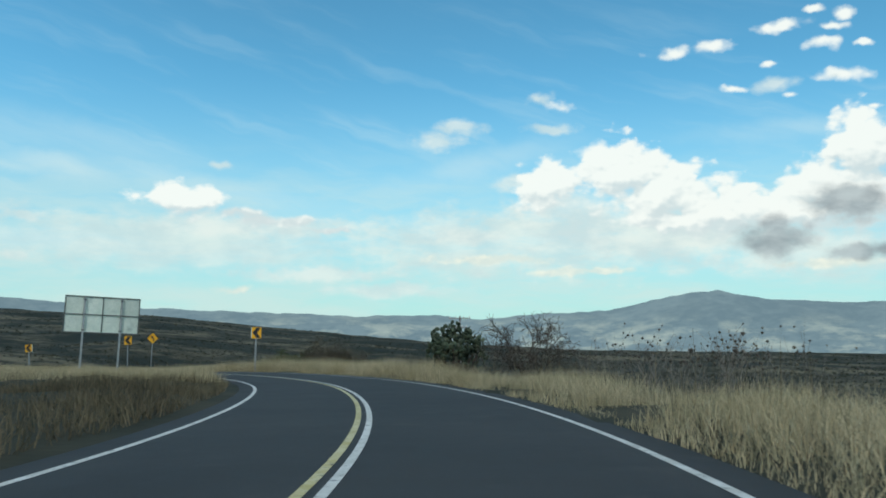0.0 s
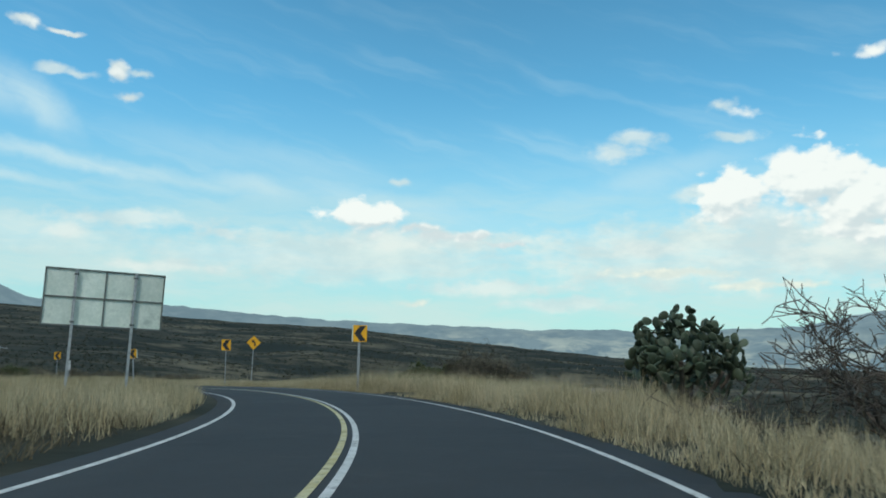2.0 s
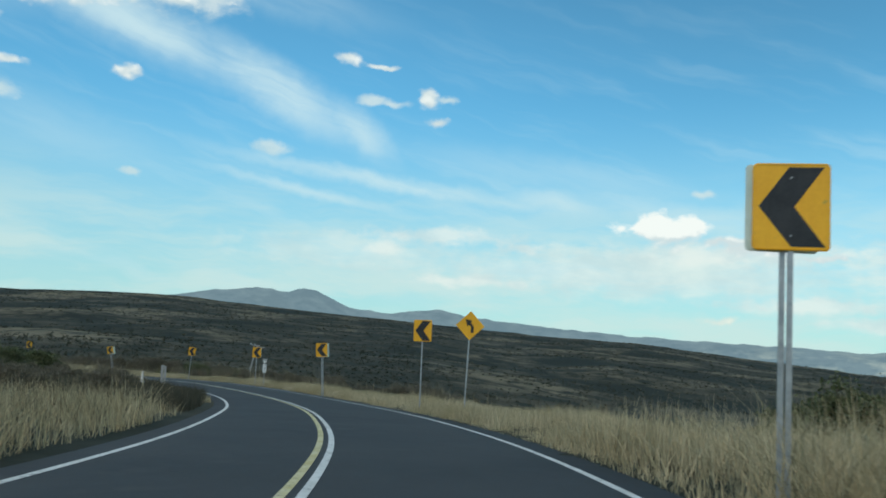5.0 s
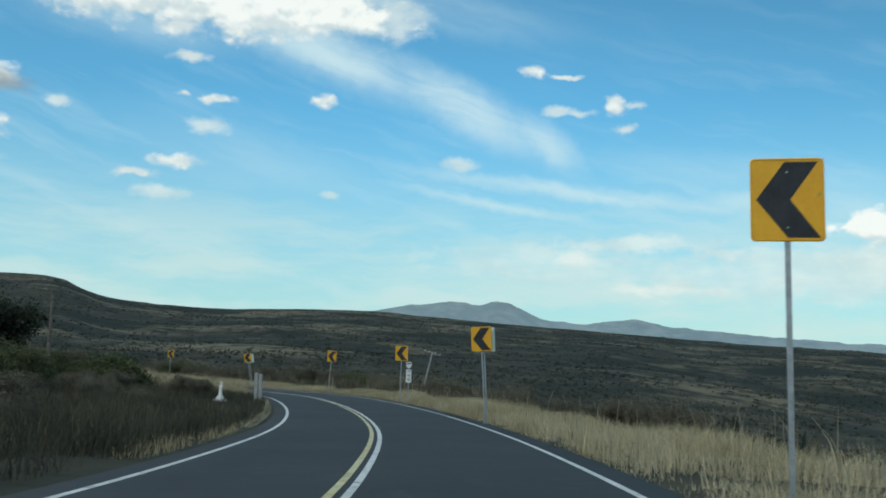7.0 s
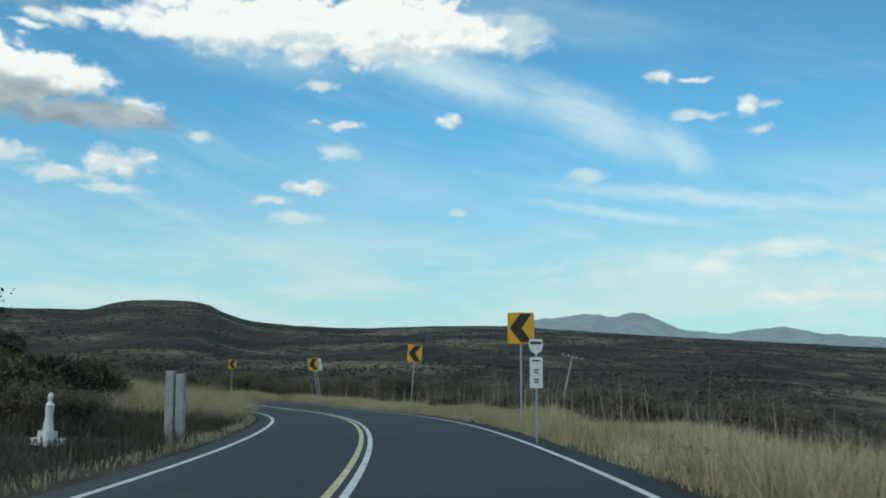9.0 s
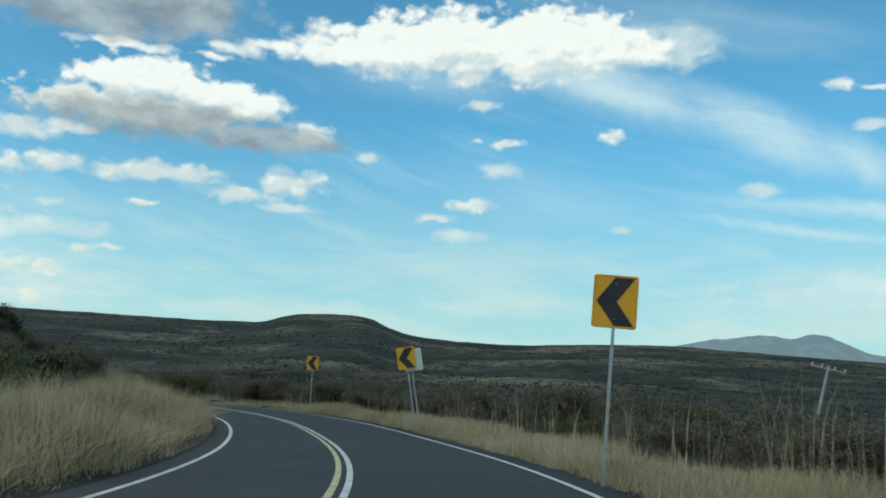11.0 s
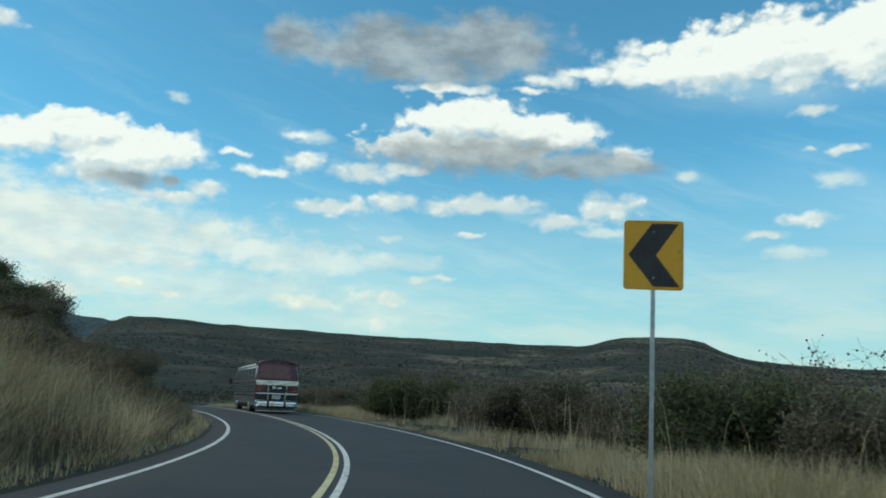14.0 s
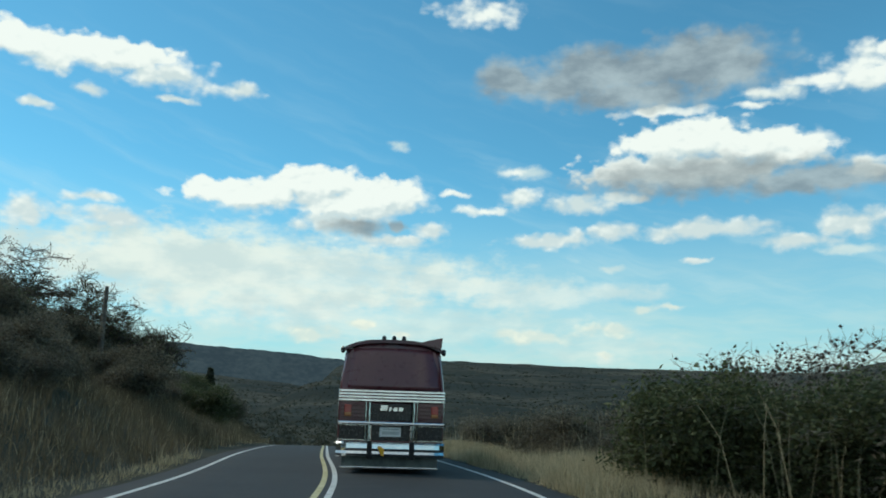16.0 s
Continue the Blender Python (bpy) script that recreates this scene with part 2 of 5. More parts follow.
soft_mask = smooth(wm("MULTIPLY_ADD", billow, -1.7, nearest([SOFT], rough_place)), 1.25, 0.25)
# how far the light reaches a lump: its own slope, the height on the heap, broad mottling
relief = wm("MULTIPLY_ADD", emboss, 0.5, wm("MULTIPLY_ADD", topside, 0.55, wm("MULTIPLY_ADD", mottle, 0.75, wm("MULTIPLY", billow, 0.35))))
# thin high streaks and the milky layer that thickens towards the horizon
fibre_place = wv("MULTIPLY_ADD", drift1, (2.0, 1.3, 0), place).outputs[0]
lean = wn("ShaderNodeVectorRotate", ins={0: fibre_place, 3: radians(16)}).outputs[0]
streak = wnoise(wv("MULTIPLY", lean, (0.075, 0.62, 0)).outputs[0], 1.0, 5.0, 0.55).outputs[0]
streak_mask = wm("MULTIPLY", smooth(streak, 0.46, 0.76), smooth(height, 24.0, 10.0, 0.05, 0.26))
band = wnoise(wv("MULTIPLY", fibre_place, (0.07, 0.42, 0)).outputs[0], 1.0, 6.0, 0.6).outputs[0]
band_mask = wm("MULTIPLY", smooth(band, 0.38, 0.64), smooth(height, 13.0, 4.0, 0.0, 0.62))
milk = smooth(height, 17.0, 0.5, 0.0, 0.80)


def veil(az, el, w, h, turn, strength):
    """A long thin streak of high cloud, leaning by turn degrees."""
    m = wn("ShaderNodeVectorRotate", ins={0: wv("SUBTRACT", rough_place, (az, el, 0)).outputs[0], 3: radians(turn)}).outputs[0]
    d = wv("LENGTH", wv("MULTIPLY", m, (1 / w, 1 / h, 0)).outputs[0]).outputs[1]
    return wm("MULTIPLY", smooth(d, 1.2, 0.0), smooth(streak, 0.34, 0.60, strength * 0.55, strength))


for v_ in (veil(-52.5, 19.0, 11, 2.0, 17, 0.85), veil(-43.5, 16.2, 8, 2.0, 24, 0.95), veil(-37.8, 14.0, 4, 1.6, 35, 0.75), veil(-35, 10.6, 15, 0.7, 7, 0.75), veil(-41, 9.8, 9, 0.5, 10, 0.6),
           veil(-24, 9.8, 5, 1.2, 6, 0.6), veil(2, 10.5, 9, 1.3, -14, 0.40), veil(-16, 9.0, 14, 1.2, 10, 0.45), veil(-24, 11.5, 12, 1.6, 8, 0.3), veil(-22, 5.0, 14, 1.0, 2, 0.5),
           veil(-66, 20.0, 9, 2.0, 5, 0.4), veil(-58, 12.5, 10, 2.5, 12, 0.25), veil(-48, 23.0, 14, 2.0, 10, 0.35), veil(24, 12.0, 9, 1.0, 0, 0.4)):
    streak_mask = wm("MAXIMUM", streak_mask, v_)


def sheet(az, el, w, h, strength):
    """A broad pale sheet of cloud, broken by noise."""
    d = wv("LENGTH", wv("MULTIPLY_ADD", rough_place, (1 / w, 1 / h, 0), (-az / w, -el / h, 0)).outputs[0]).outputs[1]
    return wm("MULTIPLY", smooth(wm("MULTIPLY_ADD", billow, -1.4, d), 1.15, 0.45), smooth(band, 0.30, 0.55, strength * 0.6, strength))


# brighter air high in the north-west
thin_far = wv("LENGTH", wv("MULTIPLY_ADD", place, (1 / 34, 1 / 13, 0), (48 / 34, -19 / 13, 0)).outputs[0]).outputs[1]

sheet_mask = sheet(-114, 9.2, 19, 3.2, 1.0)
for v_ in (sheet(-104, 6.2, 14, 1.5, 0.6), sheet(-18, 5.2, 16, 2.0, 0.6), sheet(-92, 5.0, 8, 1.2, 0.45), sheet(7, 5.4, 18, 2.6, 0.75), sheet(-38, 6.0, 9, 1.3, 0.4)):
    sheet_mask = wm("MAXIMUM", sheet_mask, v_)

sky = wt.nodes.new("ShaderNodeTexSky")
sky.sky_type = "NISHITA"
sky.sun_disc = False
sky.sun_elevation = radians(SUN_HEIGHT)
sky.sun_rotation = radians(SUN_BEARING)
sky.air_density, sky.dust_density, sky.ozone_density, sky.altitude = 1.0, 0.6, 1.6, 1900
blue = wv("SCALE", sky.outputs[0])
blue.inputs[3].default_value = SKY_STRENGTH
tint = wmix(1.0, blue.outputs[0], (0.465, 1.0, 0.965, 1))
tint.node.blend_type = "MULTIPLY"
tint = wn("ShaderNodeVectorMath", op="SCALE", ins={0: tint, 3: smooth(thin_far, 1.25, 0.1, 1.0, 1.28)}).outputs[0]
col = wmix(milk, tint, (0.44, 0.67, 0.69, 1))
col = wmix(streak_mask, col, (0.62, 0.82, 0.86, 1))
col = wmix(band_mask, col, (0.64, 0.80, 0.76, 1))
col = wmix(sheet_mask, col, wmix(smooth(mottle, 0.35, 0.65), (0.60, 0.75, 0.75, 1), (0.79, 0.89, 0.83, 1)))
col = wmix(wm("MULTIPLY", soft_mask, 0.72), col, wmix(smooth(mottle, 0.35, 0.65), (0.62, 0.76, 0.76, 1), (0.80, 0.89, 0.84, 1)))
sunlit = (CLOUD_WHITE * 0.99, CLOUD_WHITE * 1.05, CLOUD_WHITE * 1.0, 1)
lit = wmix(smooth(relief, 0.34, 0.84), (0.64, 0.75, 0.76, 1), sunlit)
# the rest of the round, behind the drive: broken cloud of the same kind
around = wm("MAXIMUM", smooth(bearing, 34.0, 60.0), smooth(bearing, -136.0, -160.0))
broken = wnoise(wv("MULTIPLY", direction, (1.0, 1.0, 2.2)).outputs[0], 3.0, 6.0, 0.55).outputs[0]
col = wmix(wm("MULTIPLY", around, smooth(broken, 0.44, 0.60, 0.10, 0.85)), col, (0.82, 0.88, 0.84, 1))
col = wmix(wm("MULTIPLY", low_mask, 0.80), col, wmix(smooth(relief, 0.30, 0.75), (0.72, 0.81, 0.74, 1), (0.93, 0.95, 0.80, 1)))
col = wmix(wm("MULTIPLY", white_mask, 0.97), col, lit)
shade = wmix(smooth(mottle, 0.30, 0.72), (CLOUD_GREY * 0.90, CLOUD_GREY * 1.10, CLOUD_GREY * 1.20, 1), (0.46, 0.55, 0.57, 1))
col = wmix(wm("MULTIPLY", grey_mask, 0.85), col, shade)
background = wn("ShaderNodeBackground", ins={0: col, 1: 1.0})
wt.links.new(background.outputs[0], wn("ShaderNodeOutputWorld").inputs[0])

sun = new("sun", bpy.data.lights.new("sun", "SUN"))
sun.data.energy, sun.data.angle, sun.data.color = 1.25, radians(3), (1.0, 0.93, 0.82)
a, e = radians(SUN_BEARING), radians(SUN_HEIGHT)
sun.matrix_world = look((math.sin(a) * math.cos(e) * 200, math.cos(a) * math.cos(e) * 200, math.sin(e) * 200), (0, 0, 0))
scene.view_settings.exposure = 0.0


# ===== materials =====
def material(name, colours, scale=1.0, rough=0.8, bump=0.0, bump_scale=None, metal=0.0, fine=8.0, amount=0.35,
             island=0.0, each=0.0, coat=0.0, spots=None, fields=None, thin=0.0, fields_north=False, fields_low=None, specks=None):
    """A surface of two mottled colours at two scales. island / each: how far pieces or objects differ in brightness."""
    m = bpy.data.materials.new(name)
    m.use_nodes = True
    nt = m.node_tree
    bsdf = nt.nodes["Principled BSDF"]

    def node(kind, ins=(), **kw):
        n = nt.nodes.new(kind)
        for key, value in kw.items():
            if key == "op":
                n.operation = value
            if key == "blend":
                n.data_type, n.blend_type = "RGBA", value
        for i, v in ins:
            if isinstance(v, bpy.types.NodeSocket):
                nt.links.new(v, n.inputs[i])
            else:
                n.inputs[i].default_value = v
        return n

    co = node("ShaderNodeTexCoord").outputs["Object"]
    large = node("ShaderNodeTexNoise", [(0, co), (2, scale), (3, 5.0), (4, 0.6)]).outputs[0]
    small = node("ShaderNodeTexNoise", [(0, co), (2, scale * fine), (3, 4.0), (4, 0.6)]).outputs[0]
    mixed = node("ShaderNodeMath", [(0, small), (1, amount), (2, large)], op="MULTIPLY_ADD").outputs[0]
    ramp = node("ShaderNodeMapRange", [(0, mixed), (1, 0.36 + amount * 0.5), (2, 0.64 + amount * 0.5)]).outputs[0]
    c = node("ShaderNodeMix", [(0, ramp), (6, (*colours[0], 1)), (7, (*colours[1], 1))], blend="MIX").outputs[2]
    for layer in (spots, fields, specks):
        if not layer:
            continue
        colour, s, lo, hi = layer
        sp = node("ShaderNodeTexNoise", [(0, co), (2, s), (3, 6.0), (4, 0.65)]).outputs[0]
        f = node("ShaderNodeMapRange", [(0, sp), (1, lo), (2, hi)]).outputs[0]
        if fields_low and layer is fields:
            # tilled land on the foot of the slopes only
            high = node("ShaderNodeSeparateXYZ", [(0, co)]).outputs[2]
            f = node("ShaderNodeMath", [(0, f), (1, node("ShaderNodeMapRange", [(0, high), (1, fields_low[0]), (2, fields_low[1]), (3, 1.0), (4, 0.06)]).outputs[0])], op="MULTIPLY").outputs[0]
        if fields_north and layer is fields:
            # tilled land lies north of the road only
            northing = node("ShaderNodeSeparateXYZ", [(0, co)]).outputs[1]
            f = node("ShaderNodeMath", [(0, f), (1, node("ShaderNodeMapRange", [(0, northing), (1, 60.0), (2, 320.0), (3, 0.25), (4, 1.0)]).outputs[0])], op="MULTIPLY").outputs[0]
        c = node("ShaderNodeMix", [(0, f), (6, c), (7, (*colour, 1))], blend="MIX").outputs[2]
    for amount_, source in ((island, ("ShaderNodeNewGeometry", "Random Per Island")), (each, ("ShaderNodeObjectInfo", "Random"))):
        if amount_:
            r = node(source[0]).outputs[source[1]]
            v = node("ShaderNodeMapRange", [(0, r), (3, 1 - amount_), (4, 1 + amount_)]).outputs[0]
            c = node("ShaderNodeMix", [(0, 1.0), (6, c), (7, v)], blend="MULTIPLY").outputs[2]
    nt.links.new(c, bsdf.inputs["Base Color"])
    if thin:
        back = node("ShaderNodeBsdfTranslucent", [(0, c)])
        both = node("ShaderNodeMixShader", [(0, thin), (1, bsdf.outputs[0]), (2, back.outputs[0])])
        nt.links.new(both.outputs[0], nt.nodes["Material Output"].inputs[0])
    rr = node("ShaderNodeMapRange", [(0, small), (3, max(rough - 0.12, 0.02)), (4, min(rough + 0.12, 1))]).outputs[0]
    nt.links.new(rr, bsdf.inputs["Roughness"])
    bsdf.inputs["Metallic"].default_value = metal
    bsdf.inputs["Coat Weight"].default_value = coat
    if bump:
        b = node("ShaderNodeTexNoise", [(0, co), (2, bump_scale or scale * fine * 2), (3, 5.0)]).outputs[0]
        bp = node("ShaderNodeBump", [])
        bp.inputs["Strength"].default_value = 0.8
        bp.inputs["Distance"].default_value = bump
        nt.links.new(b, bp.inputs["Height"])
        nt.links.new(bp.outputs[0], bsdf.inputs["Normal"])
    return m


asphalt = material("asphalt", ((0.026, 0.027, 0.028), (0.038, 0.039, 0.039)), 0.25, 0.85, 0.004, 60, spots=((0.054, 0.053, 0.050), 0.9, 0.58, 0.75))
line_white = material("worn_white_paint", ((0.55, 0.55, 0.50), (0.72, 0.72, 0.68)), 2.0, 0.7, spots=((0.12, 0.12, 0.12), 6.0, 0.56, 0.70))
line_yellow = material("worn_yellow_paint", ((0.50, 0.42, 0.16), (0.66, 0.60, 0.36)), 2.0, 0.7, spots=((0.12, 0.11, 0.09), 6.0, 0.56, 0.70))
soil = material("scrubland", ((0.044, 0.045, 0.032), (0.082, 0.076, 0.053)), 0.022, 0.95, 0.15, 0.6, fine=14.0, amount=0.9,
                spots=((0.027, 0.032, 0.025), 0.0042, 0.45, 0.53), fields=((0.175, 0.152, 0.100), 0.0048, 0.50, 0.60), fields_north=True,
                specks=((0.028, 0.032, 0.023), 0.055, 0.48, 0.60))
straw = material("dry_grass", ((0.42, 0.34, 0.19), (0.62, 0.52, 0.33)), 0.25, 0.8, island=0.4, thin=0.35)
straw_dark = material("brown_grass", ((0.105, 0.086, 0.052), (0.23, 0.185, 0.108)), 0.25, 0.85, island=0.45, thin=0.35)
weed = material("green_weed", ((0.045, 0.046, 0.030), (0.10, 0.088, 0.055)), 0.4, 0.8, island=0.45, thin=0.35)
twig = material("grey_twig", ((0.15, 0.135, 0.11), (0.31, 0.28, 0.235)), 3.0, 0.9)
bark = material("dark_bark", ((0.045, 0.036, 0.028), (0.11, 0.09, 0.07)), 5.0, 0.95, 0.01)
leaf_dark = material("dark_leaf", ((0.026, 0.036, 0.020), (0.055, 0.066, 0.034)), 1.5, 0.65, island=0.5, thin=0.35)
leaf_olive = material("olive_leaf", ((0.066, 0.082, 0.032), (0.13, 0.14, 0.06)), 1.5, 0.7, island=0.5, thin=0.35)
leaf_dry = material("withered_leaf", ((0.100, 0.088, 0.060), (0.21, 0.185, 0.127)), 1.5, 0.85, island=0.5, thin=0.35)
far_scrub = material("hillside_scrub", ((0.036, 0.042, 0.028), (0.082, 0.080, 0.054)), 0.02, 0.85, island=0.35, thin=0.35)
sign_yellow = material("sign_yellow", ((0.82, 0.39, 0.010), (0.90, 0.46, 0.018)), 3.0, 0.42, each=0.08, spots=((0.5, 0.33, 0.06), 5.0, 0.62, 0.75))
sign_black = material("sign_black", ((0.012, 0.013, 0.015), (0.03, 0.03, 0.032)), 4.0, 0.5)
zinc = material("galvanised_steel", ((0.36, 0.38, 0.39), (0.52, 0.54, 0.54)), 6.0, 0.48, metal=0.75)
aluminium = material("weathered_aluminium", ((0.60, 0.71, 0.63), (0.76, 0.85, 0.76)), 1.1, 0.55, each=0.12, spots=((0.46, 0.56, 0.50), 0.9, 0.54, 0.70))
steel_dark = material("dark_steel", ((0.10, 0.118, 0.108), (0.17, 0.19, 0.175)), 4.0, 0.6, metal=0.3)
cactus_skin = material("cactus_skin", ((0.045, 0.070, 0.040), (0.085, 0.11, 0.065)), 3.0, 0.6, each=0.3, spots=((0.13, 0.12, 0.07), 9.0, 0.62, 0.74))
roof_tile = material("roof_tile", ((0.22, 0.17, 0.14), (0.34, 0.28, 0.24)), 0.3, 0.9, each=0.2)
limewash = material("limewash", ((0.30, 0.29, 0.27), (0.45, 0.43, 0.40)), 0.3, 0.9, each=0.15)
sign_white = material("sign_white", ((0.66, 0.67, 0.66), (0.80, 0.80, 0.78)), 4.0, 0.5)
concrete = material("grey_concrete", ((0.27, 0.27, 0.26), (0.42, 0.42, 0.40)), 3.0, 0.9, 0.01)
plaster = material("white_plaster", ((0.62, 0.62, 0.58), (0.78, 0.77, 0.73)), 5.0, 0.8, 0.006)
timber = material("weathered_timber", ((0.09, 0.075, 0.06), (0.20, 0.17, 0.14)), 4.0, 0.9, 0.01)
maroon = material("maroon_paint", ((0.105, 0.028, 0.036), (0.132, 0.036, 0.045)), 0.8, 0.30, coat=0.5, spots=((0.16, 0.06, 0.06), 1.4, 0.6, 0.8))
maroon_dark = material("dark_maroon_paint", ((0.070, 0.016, 0.020), (0.10, 0.024, 0.028)), 1.5, 0.32, coat=0.4)
chrome = material("chrome", ((0.66, 0.68, 0.69), (0.80, 0.81, 0.82)), 2.0, 0.14, metal=1.0, bump=0.006, bump_scale=5.0)
side_metal = material("dull_side_metal", ((0.12, 0.13, 0.125), (0.22, 0.23, 0.22)), 1.2, 0.42, metal=0.7)
black_gloss = material("black_panel", ((0.010, 0.010, 0.012), (0.022, 0.022, 0.024)), 2.0, 0.25)
rubber = material("rubber", ((0.014, 0.014, 0.015), (0.03, 0.03, 0.03)), 5.0, 0.85)
amber = material("amber_lens", ((0.34, 0.10, 0.01), (0.46, 0.15, 0.015)), 8.0, 0.2, coat=0.6)
red_lens = material("red_lens", ((0.30, 0.012, 0.010), (0.42, 0.02, 0.015)), 8.0, 0.2, coat=0.6)
window_glass = material("tinted_glass", ((0.012, 0.014, 0.016), (0.022, 0.025, 0.028)), 1.0, 0.08, coat=0.8)
far_hill = material("painted_haze_hillside", ((0.018, 0.028, 0.040), (0.085, 0.095, 0.095)), 0.0030, 1.0, fine=5.0, amount=0.8, fields=((0.36, 0.32, 0.22), 0.0045, 0.46, 0.62), fields_low=(-40.0, 55.0))
far_ridge = material("painted_haze_ridge", ((0.020, 0.027, 0.030), (0.052, 0.058, 0.055)), 0.006, 1.0, fine=7.0, amount=0.9, fields=((0.26, 0.23, 0.16), 0.010, 0.55, 0.62), fields_low=(20.0, 120.0))
# a faint blue emission stands in for the haze over this ridge
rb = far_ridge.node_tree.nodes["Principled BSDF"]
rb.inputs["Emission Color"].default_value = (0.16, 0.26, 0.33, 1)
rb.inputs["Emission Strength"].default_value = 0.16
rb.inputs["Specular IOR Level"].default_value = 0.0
# haze before the mountains is painted in: bluish base colour plus blue emission
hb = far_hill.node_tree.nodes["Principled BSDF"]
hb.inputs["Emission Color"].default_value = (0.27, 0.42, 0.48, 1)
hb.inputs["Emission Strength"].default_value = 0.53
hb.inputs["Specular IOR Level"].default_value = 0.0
soil.node_tree.nodes["Principled BSDF"].inputs["Specular IOR Level"].default_value = 0.1


# ===== building helpers =====
def mesh_of(name, verts, faces, mat, smooth_faces=False):
    me = bpy.data.meshes.new(name)
    me.from_pydata(verts, [], faces)
    me.materials.append(mat)
    if smooth_faces:
        me.polygons.foreach_set("use_smooth", [True] * len(me.polygons))
    me.update()
    return me


def part(name, data, mat, parent=None, label="", at=None):
    """Links a bmesh or mesh as one object under a thing."""
    if isinstance(data, bmesh.types.BMesh):
        me = bpy.data.meshes.new(name)
        data.to_mesh(me)
        data.free()
        me.materials.append(mat)
    else:
        me = data
    ob = new(name, me)
    if at is not None:
        ob.matrix_basis = at
    if parent:
        ob.parent = parent
    return tagged(ob, label)


def box(x0, x1, y0, y1, z0, z1, bevel=0.0, bm=None):
    own = bm is None
    bm = bm or bmesh.new()
    r = bmesh.ops.create_cube(bm, size=1)
    bmesh.ops.scale(bm, vec=(x1 - x0, y1 - y0, z1 - z0), verts=r["verts"])
    bmesh.ops.translate(bm, vec=((x0 + x1) / 2, (y0 + y1) / 2, (z0 + z1) / 2), verts=r["verts"])
    if bevel and own:
        bmesh.ops.bevel(bm, geom=bm.edges[:], offset=bevel, segments=2, affect="EDGES", profile=0.6)
    return bm


def rod(p, q, r, sides=8, r2=None, bm=None):
    bm = bm or bmesh.new()
    p, q = Vector(p), Vector(q)
    made = bmesh.ops.create_cone(bm, cap_ends=True, segments=sides, radius1=r, radius2=r if r2 is None else r2, depth=(q - p).length)
    turn = (q - p).to_track_quat("Z", "Y").to_matrix().to_4x4()
    bmesh.ops.transform(bm, matrix=Matrix.Translation((p + q) / 2) @ turn, verts=made["verts"])
    return bm


def plate(outline, thick, bm=None, bevel=0.0):
    """A flat piece in the x-z plane, its front at y = 0, facing -y."""
    bm = bm or bmesh.new()
    f = bm.faces.new([bm.verts.new((x, 0, z)) for x, z in outline])
    r = bmesh.ops.extrude_face_region(bm, geom=[f])
    bmesh.ops.translate(bm, vec=(0, thick, 0), verts=[v for v in r["geom"] if isinstance(v, bmesh.types.BMVert)])
    bmesh.ops.recalc_face_normals(bm, faces=bm.faces[:])
    return bm


def rounded(w, h, r, n=4, cx=0.0, cz=0.0):
    pts = []
    for sx, sz, a0 in ((1, 1, 0), (-1, 1, 90), (-1, -1, 180), (1, -1, 270)):
        for i in range(n + 1):
            t = radians(a0 + 90 * i / n)
            pts.append((cx + sx * (w / 2 - r) + r * math.cos(t), cz + sz * (h / 2 - r) + r * math.sin(t)))
    return pts


def thing(name, m, label, category, group=""):
    ob = new(name)
    ob.empty_display_size = 0.2
    ob.matrix_basis = m
    return tagged(ob, label, category, group)


# ===== the road's line and the lie of the land =====
# the driver's line, at road level, every second of the drive and beyond both ends
NODES = [(-3.2, -48, 0.35), (-1.6, -30, -0.25), (-0.6, -14, -0.75), (0.0, -0.1, -1.20), (0.1, 12.1, -1.61), (-1.1, 24.2, -2.02),
         (-3.6, 36.2, -2.45), (-7.7, 48.1, -2.91), (-13.4, 59.9, -3.40), (-20.7, 71.0, -3.93), (-29.3, 81.3, -4.53), (-38.9, 91.3, -5.20),
         (-49.6, 100.9, -5.80), (-61.7, 109.8, -6.24), (-74.4, 117.5, -6.62), (-87.5, 123.6, -7.06), (-101.9, 128.0, -7.45),
         (-117.7, 131.0, -7.66), (-133.7, 131.9, -7.83), (-149.6, 130.4, -7.97), (-165.0, 126.9, -8.01), (-180, 122.0, -8.10),
         (-194.3, 117.4, -8.35), (-208.6, 112.8, -8.75), (-222.9, 108.0, -9.4), (-238, 102, -10.6)]
CENTRE, EDGE_R, EDGE_L = -1.32, 2.40, -4.30     # the painted lines, to the right of the driver's line


def spline(points, step):
    p = np.array(points, float)
    p = np.vstack([2 * p[0] - p[1], p, 2 * p[-1] - p[-2]])
    out = []
    for i in range(1, len(p) - 2):
        n = max(2, int(np.linalg.norm(p[i + 1] - p[i]) / step))
        t = np.linspace(0, 1, n, endpoint=False)[:, None]
        a0, a1, a2, a3 = p[i - 1], p[i], p[i + 1], p[i + 2]
        out.append(0.5 * (2 * a1 + (a2 - a0) * t + (2 * a0 - 5 * a1 + 4 * a2 - a3) * t ** 2 + (3 * a1 - a0 - 3 * a2 + a3) * t ** 3))
    return np.vstack(out + [p[-2][None]])


LINE = spline(NODES, 1.2)
AHEAD = np.gradient(LINE, axis=0)
AHEAD /= np.linalg.norm(AHEAD[:, :2], axis=1)[:, None]
RIGHT = np.c_[AHEAD[:, 1], -AHEAD[:, 0]]
ALONG = np.r_[0, np.cumsum(np.linalg.norm(np.diff(LINE[:, :2], axis=0), axis=1))]


